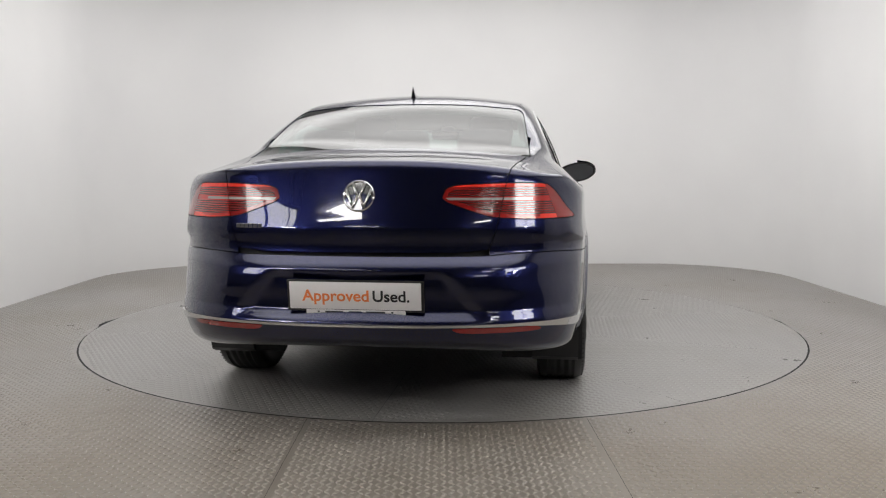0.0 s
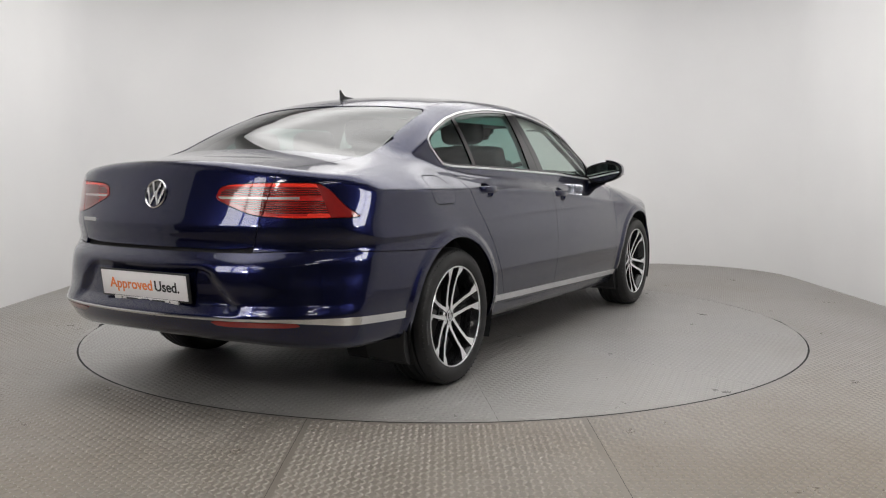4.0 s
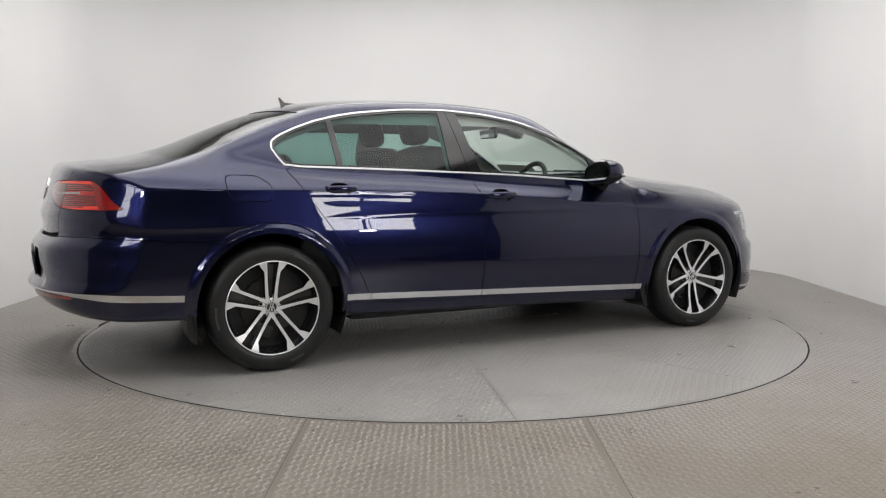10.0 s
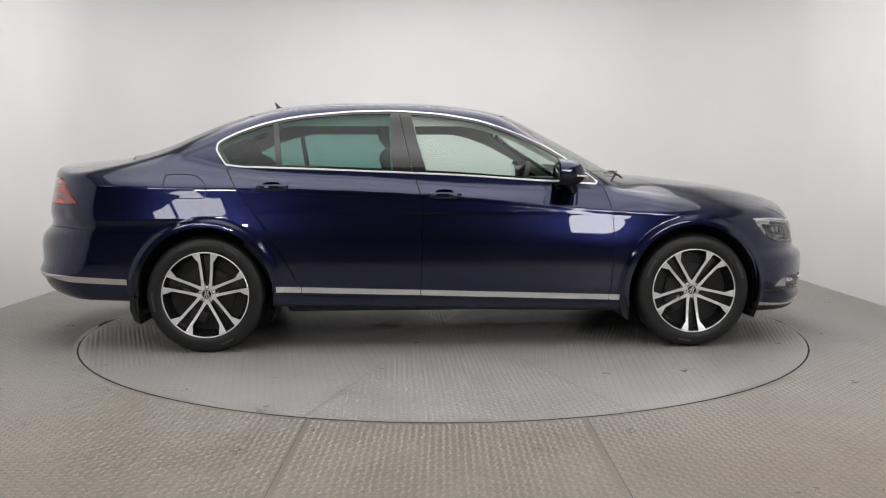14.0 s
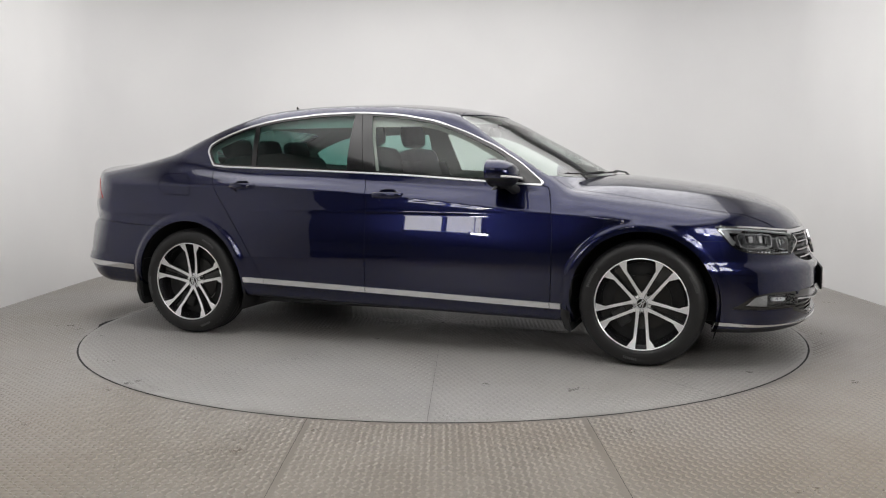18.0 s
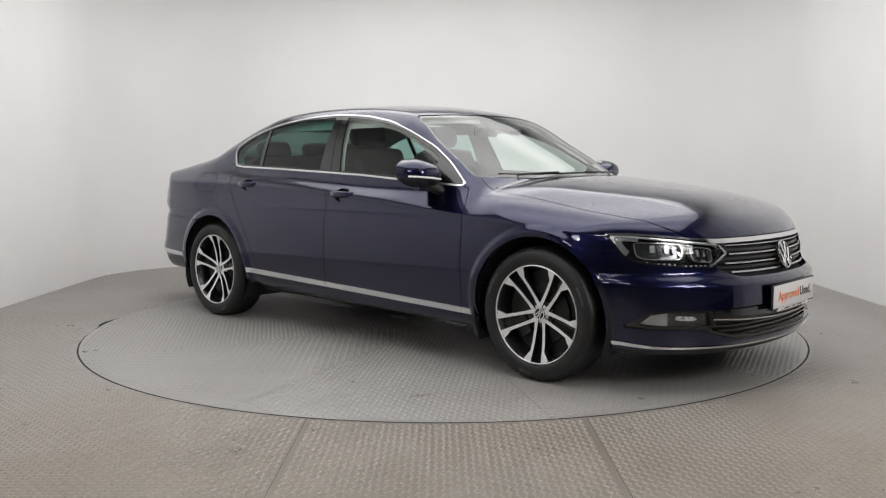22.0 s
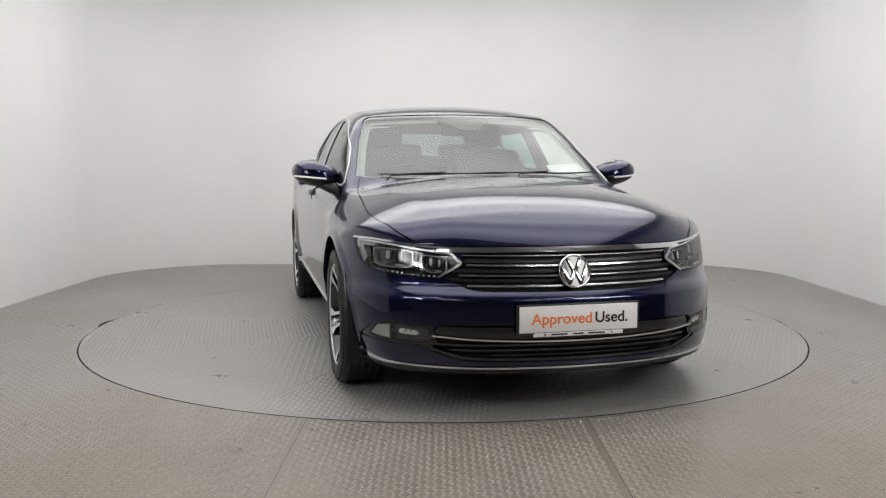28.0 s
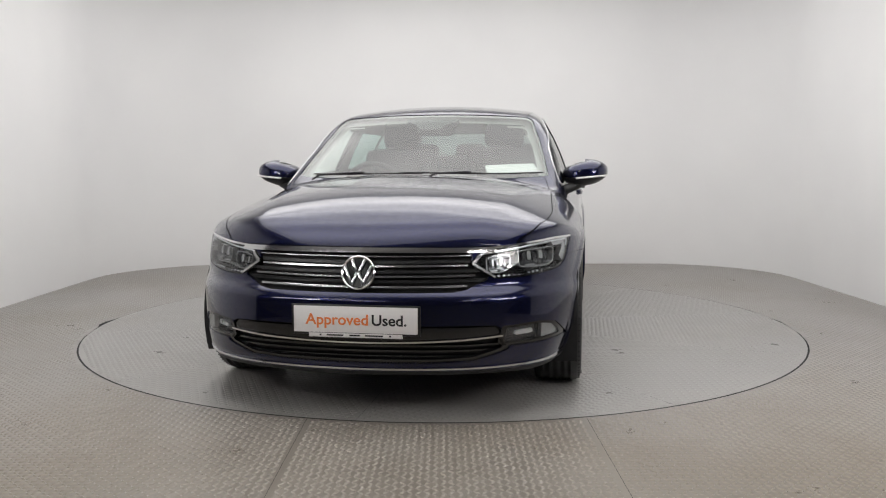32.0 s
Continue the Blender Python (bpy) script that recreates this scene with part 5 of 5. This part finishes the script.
def sign(x, z, tilt, s):
    """A white dealer plate, 520 mm wide, that faces forwards (s = 1) or backwards."""
    pl = empty("dealer_plate")
    pl.parent = car
    # local x to the reader's right, y up, z towards the reader
    basis = Matrix(((0, 0, s, 0), (s, 0, 0, 0), (0, 1, 0, 0), (0, 0, 0, 1)))
    pl.matrix_basis = Matrix.Translation((x, 0, z)) @ Matrix.Rotation(radians(tilt), 4, "Y") @ basis
    tagged(pl, "white dealer plate with orange and black words")
    bm = bmesh.new()
    box(bm, (-0.268, -0.063, -0.010), (0.268, 0.061, 0.0), 0.004)
    part("plate_holder", bm, BLACK, pl, "black plate holder")
    bm = bmesh.new()
    box(bm, (-0.257, -0.053, 0.0), (0.257, 0.054, 0.0035), 0.003)
    part("plate_face", bm, WHITE_SIGN, pl, "white plate face")
    bm = bmesh.new()
    box(bm, (-0.195, -0.073, -0.008), (0.195, -0.055, 0.0005), 0.002)
    part("plate_foot", bm, WHITE_SIGN, pl, "white dealer strip")
    w1, a = text_mesh("plate_word", "Approved", 0.062, ORANGE, pl, Matrix(), "orange word Approved")
    w2, b = text_mesh("plate_word", "Used.", 0.062, PRINT_BLACK, pl, Matrix(), "black word Used")
    k1, k2 = 0.262 / w1, 0.142 / w2
    a.matrix_basis = Matrix.Translation((-0.206, -0.020, 0.0042)) @ Matrix.Diagonal((k1, 1.0, 1.0, 1.0))
    b.matrix_basis = Matrix.Translation((0.067, -0.020, 0.0042)) @ Matrix.Diagonal((k2, 1.0, 1.0, 1.0))
    for x0, x1 in ((-0.150, -0.142), (-0.12, -0.05), (-0.025, 0.02), (0.04, 0.115), (0.14, 0.148)):
        bm = bmesh.new()
        box(bm, (x0, -0.067, 0.0005), (x1, -0.061, 0.0012))
        part("print_bar", bm, PRINT_BLACK, pl, smooth=0)


sign(2.303, 0.431, 0, 1)
sign(-2.488, 0.554, -7, -1)

# model badge on the boot lid as plain bars
mb = empty("model_badge")
mb.parent = car
tagged(mb, "chrome lettering shown as bars")
for k in range(6):
    bm = bmesh.new()
    q = settle(np.array([[-2.40, 0.403 + k * 0.021, 0.815]]), 5)[0]
    box(bm, (q[0] - 0.004, q[1] - 0.008, 0.806), (q[0] + 0.003, q[1] + 0.008, 0.823), 0.0015)
    part("badge_bar", bm, CHROME, mb, smooth=0)
bm = bmesh.new()
prof = [(-1.10, 1.395), (-1.098, 1.425), (-1.112, 1.462), (-1.105, 1.468), (-1.092, 1.452), (-1.075, 1.436), (-1.05, 1.432), (-1.0, 1.430), (-0.98, 1.405)]
rows = [[bm.verts.new((x, s * (0.016 * max(0.12, (1.47 - z) / 0.07) ** 1.1), z)) for x, z in prof] for s in (-1, 1)]
for k in range(len(prof)):
    j = (k + 1) % len(prof)
    bm.faces.new((rows[0][k], rows[0][j], rows[1][j], rows[1][k]))
bm.faces.new(rows[0])
bm.faces.new(rows[1][::-1])
part("aerial", bm, GLOSS_BLACK, car, "black roof aerial fin")
for y0, y1, dz in ((-0.60, 0.06, 0.0), (-0.06, 0.685, 0.004)):
    bm = bmesh.new()
    pts = []
    for k in range(13):
        y = y0 + (y1 - y0) * k / 12
        q = settle(np.array([[1.125 - 0.55 * y * y, y, 1.005]]), 4)[0]
        n = gradient(q[None])[0]
        pts.append(tuple(q + n * 0.010 + np.array([0, 0, dz])))
    tube(bm, pts, 0.0045, 6)
    arm = part("wiper", bm, BLACK, car, "black windscreen wiper")
    bm = bmesh.new()
    a, b = Vector(pts[6]), Vector(pts[1 if y0 < -0.3 else 3])
    tube(bm, [a + Vector((0.006, 0, 0.008)), b + Vector((0.05, 0, -0.004)), b + Vector((0.085, -0.03, -0.03))], 0.006, 6)
    part("wiper_arm", bm, BLACK, arm, smooth=0)

# ---- cabin ----
LINER = plain("grey_headliner", (0.50, 0.49, 0.47), 0.85, grain=0.2, grain_scale=200)
whole("headliner", TOP, [lambda p: 1.30 - p[:, 2], less(GLASS_F, -0.02), less(GLASS_R, -0.02)], LINER, None, -0.035, 0.0, "pale grey headliner")
pair("pillar_trim", SIDE, [lambda p: 0.98 - p[:, 2], less(DLO, -0.03), less(GLASS_F, -0.03), less(GLASS_R, -0.02), lambda p: p[:, 2] - 1.33, lambda p: -1.5 - p[:, 0]], LINER, None, -0.045, 0.0, "pale grey pillar trim")
pair("pillar_inside", SIDE, [INSIDE, more(PILLAR_B, 0.01)], LINER, None, -0.03, 0.0, "grey pillar inside")
bm = bmesh.new()
box(bm, (-1.72, -0.66, 0.30), (0.95, 0.66, 0.36), 0.02)
part("cabin_floor", bm, DASH, car)
for s in (-1, 1):
    bm = bmesh.new()
    box(bm, (-1.2, s * 0.74 - 0.035, 0.40), (0.85, s * 0.74 + 0.025, 0.965), 0.02)
    part("door_trim", bm, DASH, car, "dark inner door panel")


def cushion(parent, name, size, m, mat=None, bevel=0.04, label=""):
    bm = bmesh.new()
    box(bm, [-c / 2 for c in size], [c / 2 for c in size], bevel, m)
    bmesh.ops.subdivide_edges(bm, edges=bm.edges, cuts=1, smooth=0.3)
    return part(name, bm, mat or SEAT, parent, label, smooth=80)


def build_seat(y):
    st = empty("front_seat")
    st.parent = car
    tagged(st, "dark cloth front seat with a headrest on steel posts")
    cushion(st, "seat_cushion", (0.52, 0.50, 0.16), pose(0.10, y, 0.55, 0, -6, 0))
    cushion(st, "seat_back", (0.15, 0.50, 0.62), pose(-0.26, y, 0.86, 0, -18, 0))
    for s in (-1, 1):
        cushion(st, "bolster", (0.19, 0.09, 0.50), pose(-0.22, y + s * 0.22, 0.83, 0, -18, 0), bevel=0.035)
    cushion(st, "headrest", (0.11, 0.27, 0.17), pose(-0.375, y, 1.265, 0, -10, 0), bevel=0.045)
    for s in (-1, 1):
        bm = bmesh.new()
        tube(bm, [(-0.34, y + s * 0.06, 1.12), (-0.365, y + s * 0.06, 1.22)], 0.007, 8)
        part("headrest_post", bm, CHROME, st, "steel headrest post")


build_seat(-0.36)
build_seat(0.36)
rs = empty("rear_bench")
rs.parent = car
tagged(rs, "dark cloth rear bench with three headrests")
cushion(rs, "bench_cushion", (0.50, 1.24, 0.17), pose(-0.82, 0, 0.56, 0, -6, 0))
cushion(rs, "bench_back", (0.16, 1.24, 0.56), pose(-1.18, 0, 0.84, 0, -24, 0))
for y, w in ((-0.40, 0.27), (0.0, 0.24), (0.40, 0.27)):
    cushion(rs, "headrest", (0.10, w, 0.13), pose(-1.34, y, 1.165, 0, -16, 0), bevel=0.04)
    for s in (-1, 1):
        bm = bmesh.new()
        tube(bm, [(-1.30, y + s * 0.05, 1.06), (-1.33, y + s * 0.05, 1.14)], 0.006, 6)
        part("headrest_post", bm, CHROME, rs, "steel headrest post")
bm = bmesh.new()
box(bm, (-1.90, -0.60, 1.035), (-1.38, 0.60, 1.065), 0.012)
part("parcel_shelf", bm, DASH, car, "dark parcel shelf")
dash = empty("dashboard")
dash.parent = car
tagged(dash, "dark dashboard with a cowl over the dials")
bm = bmesh.new()
prof = [(1.05, 0.935), (0.80, 0.955), (0.62, 0.945), (0.55, 0.90), (0.56, 0.80), (0.62, 0.66), (0.70, 0.5), (1.05, 0.5)]
rows = [[bm.verts.new((x - 0.10 * abs(y) ** 2, y, z)) for x, z in prof] for y in (-0.70, -0.35, 0.0, 0.35, 0.70)]
for a, b in zip(rows, rows[1:]):
    for k in range(len(prof)):
        j = (k + 1) % len(prof)
        bm.faces.new((a[k], a[j], b[j], b[k]))
bm.faces.new(rows[0])
bm.faces.new(rows[-1][::-1])
part("dash_top", bm, DASH, dash, smooth=40)
bm = bmesh.new()
box(bm, (0.52, -0.56, 0.93), (0.74, -0.18, 0.985), 0.025)
part("dial_cowl", bm, DASH, dash)
bm = bmesh.new()
box(bm, (0.50, -0.10, 0.80), (0.57, 0.10, 0.93), 0.01)
part("centre_screen", bm, GLOSS_BLACK, dash)
sw = empty("steering_wheel")
sw.parent = car
sw.matrix_basis = pose(0.42, -0.37, 0.90, 0, -64, 0)
tagged(sw, "dark leather steering wheel")
bm = bmesh.new()
tube(bm, [(0.185 * math.cos(a), 0.185 * math.sin(a), 0) for a in [2 * math.pi * k / 40 for k in range(40)]], 0.016, 10, True)
part("wheel_ring", bm, DASH, sw)
bm = bmesh.new()
box(bm, (-0.055, -0.06, -0.025), (0.055, 0.06, 0.012), 0.02)
part("wheel_boss", bm, DASH, sw)
for a in (80, 180, 280):
    bm = bmesh.new()
    box(bm, (0.03, -0.018, -0.012), (0.18, 0.018, 0.004), 0.006, Matrix.Rotation(radians(a), 4, "Z"))
    part("wheel_arm", bm, DASH, sw)
rv = empty("inside_mirror")
rv.parent = car
tagged(rv, "black inside mirror with a sensor housing")
bm = bmesh.new()
box(bm, (0.33, -0.11, 1.235), (0.36, 0.11, 1.295), 0.018)
part("mirror_body", bm, BLACK, rv)
bm = bmesh.new()
box(bm, (0.326, -0.10, 1.243), (0.329, 0.10, 1.287), 0.001)
part("mirror_face", bm, MIRROR_GLASS, rv)
bm = bmesh.new()
p, t = carve(part_of(TOP, lambda c: c[:, 0] > 0.3), outline((0.1, 1.345), (-0.165, 1.345), (-0.15, 1.322), (-0.085, 1.300), (-0.055, 1.272), (0.1, 1.268), plane="yz", rounds=1))
shell("sensor_cover", *both(p, t), BLACK, rv, -0.008, 0.03, "black sensor cover on the glass")
box(bm, (0.37, -0.05, 1.275), (0.44, 0.05, 1.33), 0.02)
part("sensor_housing", bm, BLACK, rv)
# paper card behind the windscreen on the passenger side
CARD = outline((-0.367, 1.069), (-0.632, 1.080), (-0.672, 1.026), (-0.394, 1.024), plane="yz", rounds=0)
p, t = mirrored(*carve(part_of(TOP, lambda c: c[:, 0] > 0.5), CARD))
shell("paper_card", p, t, WHITE_SIGN, car, -0.018, 0.0, "white paper card behind the windscreen")


# patches of small white flecks on the turntable
FLECK = plain("white_fleck", (0.72, 0.71, 0.69), 0.7, grain=0.4, grain_scale=300)
rnd = random.Random(7)
spots = [(-0.36, -0.075, 0.030, 46, 0.014), (-0.40, -0.066, 0.075, 30, 0.006), (0.845, -0.086, 0.012, 22, 0.015)] + [(0.30 + 0.052 * k, -0.095 + 0.006 * math.sin(2.0 * k), 0.022, 4 + k // 2, 0.007) for k in range(11)]
bm = bmesh.new()
for cx, cy, spread, count, big in spots:
    for _ in range(count):
        x, y, r = cx + rnd.gauss(0, spread), cy + rnd.gauss(0, min(0.012, spread * 0.45)), big * rnd.uniform(0.5, 1.2)
        turn = rnd.uniform(0, 6.28)
        ring = [bm.verts.new((x + r * rnd.uniform(0.7, 1.3) * math.cos(turn + a), y + r * rnd.uniform(0.7, 1.3) * math.sin(turn + a), 0.0005)) for a in [2 * math.pi * j / 7 for j in range(7)]]
        peak = bm.verts.new((x, y, 0.004 + r * rnd.uniform(0.5, 0.9)))
        for j in range(7):
            bm.faces.new((ring[j], ring[(j + 1) % 7], peak))
tagged(part("deck_flecks", bm, FLECK, disc, "small raised white flecks", smooth=0), kind="stuff")


def motions():
    rows = [2.0 * k for k in range(17)]
    walk(disc, [(t, pose(0, 0, 0, 0, 0, turn_at(t))) for t in rows])
    walk(car, [(t, pose(0, 0, 0, 0, 0, turn_at(t)) @ pose(0.012, 0.0155, 0)) for t in rows])


motions()
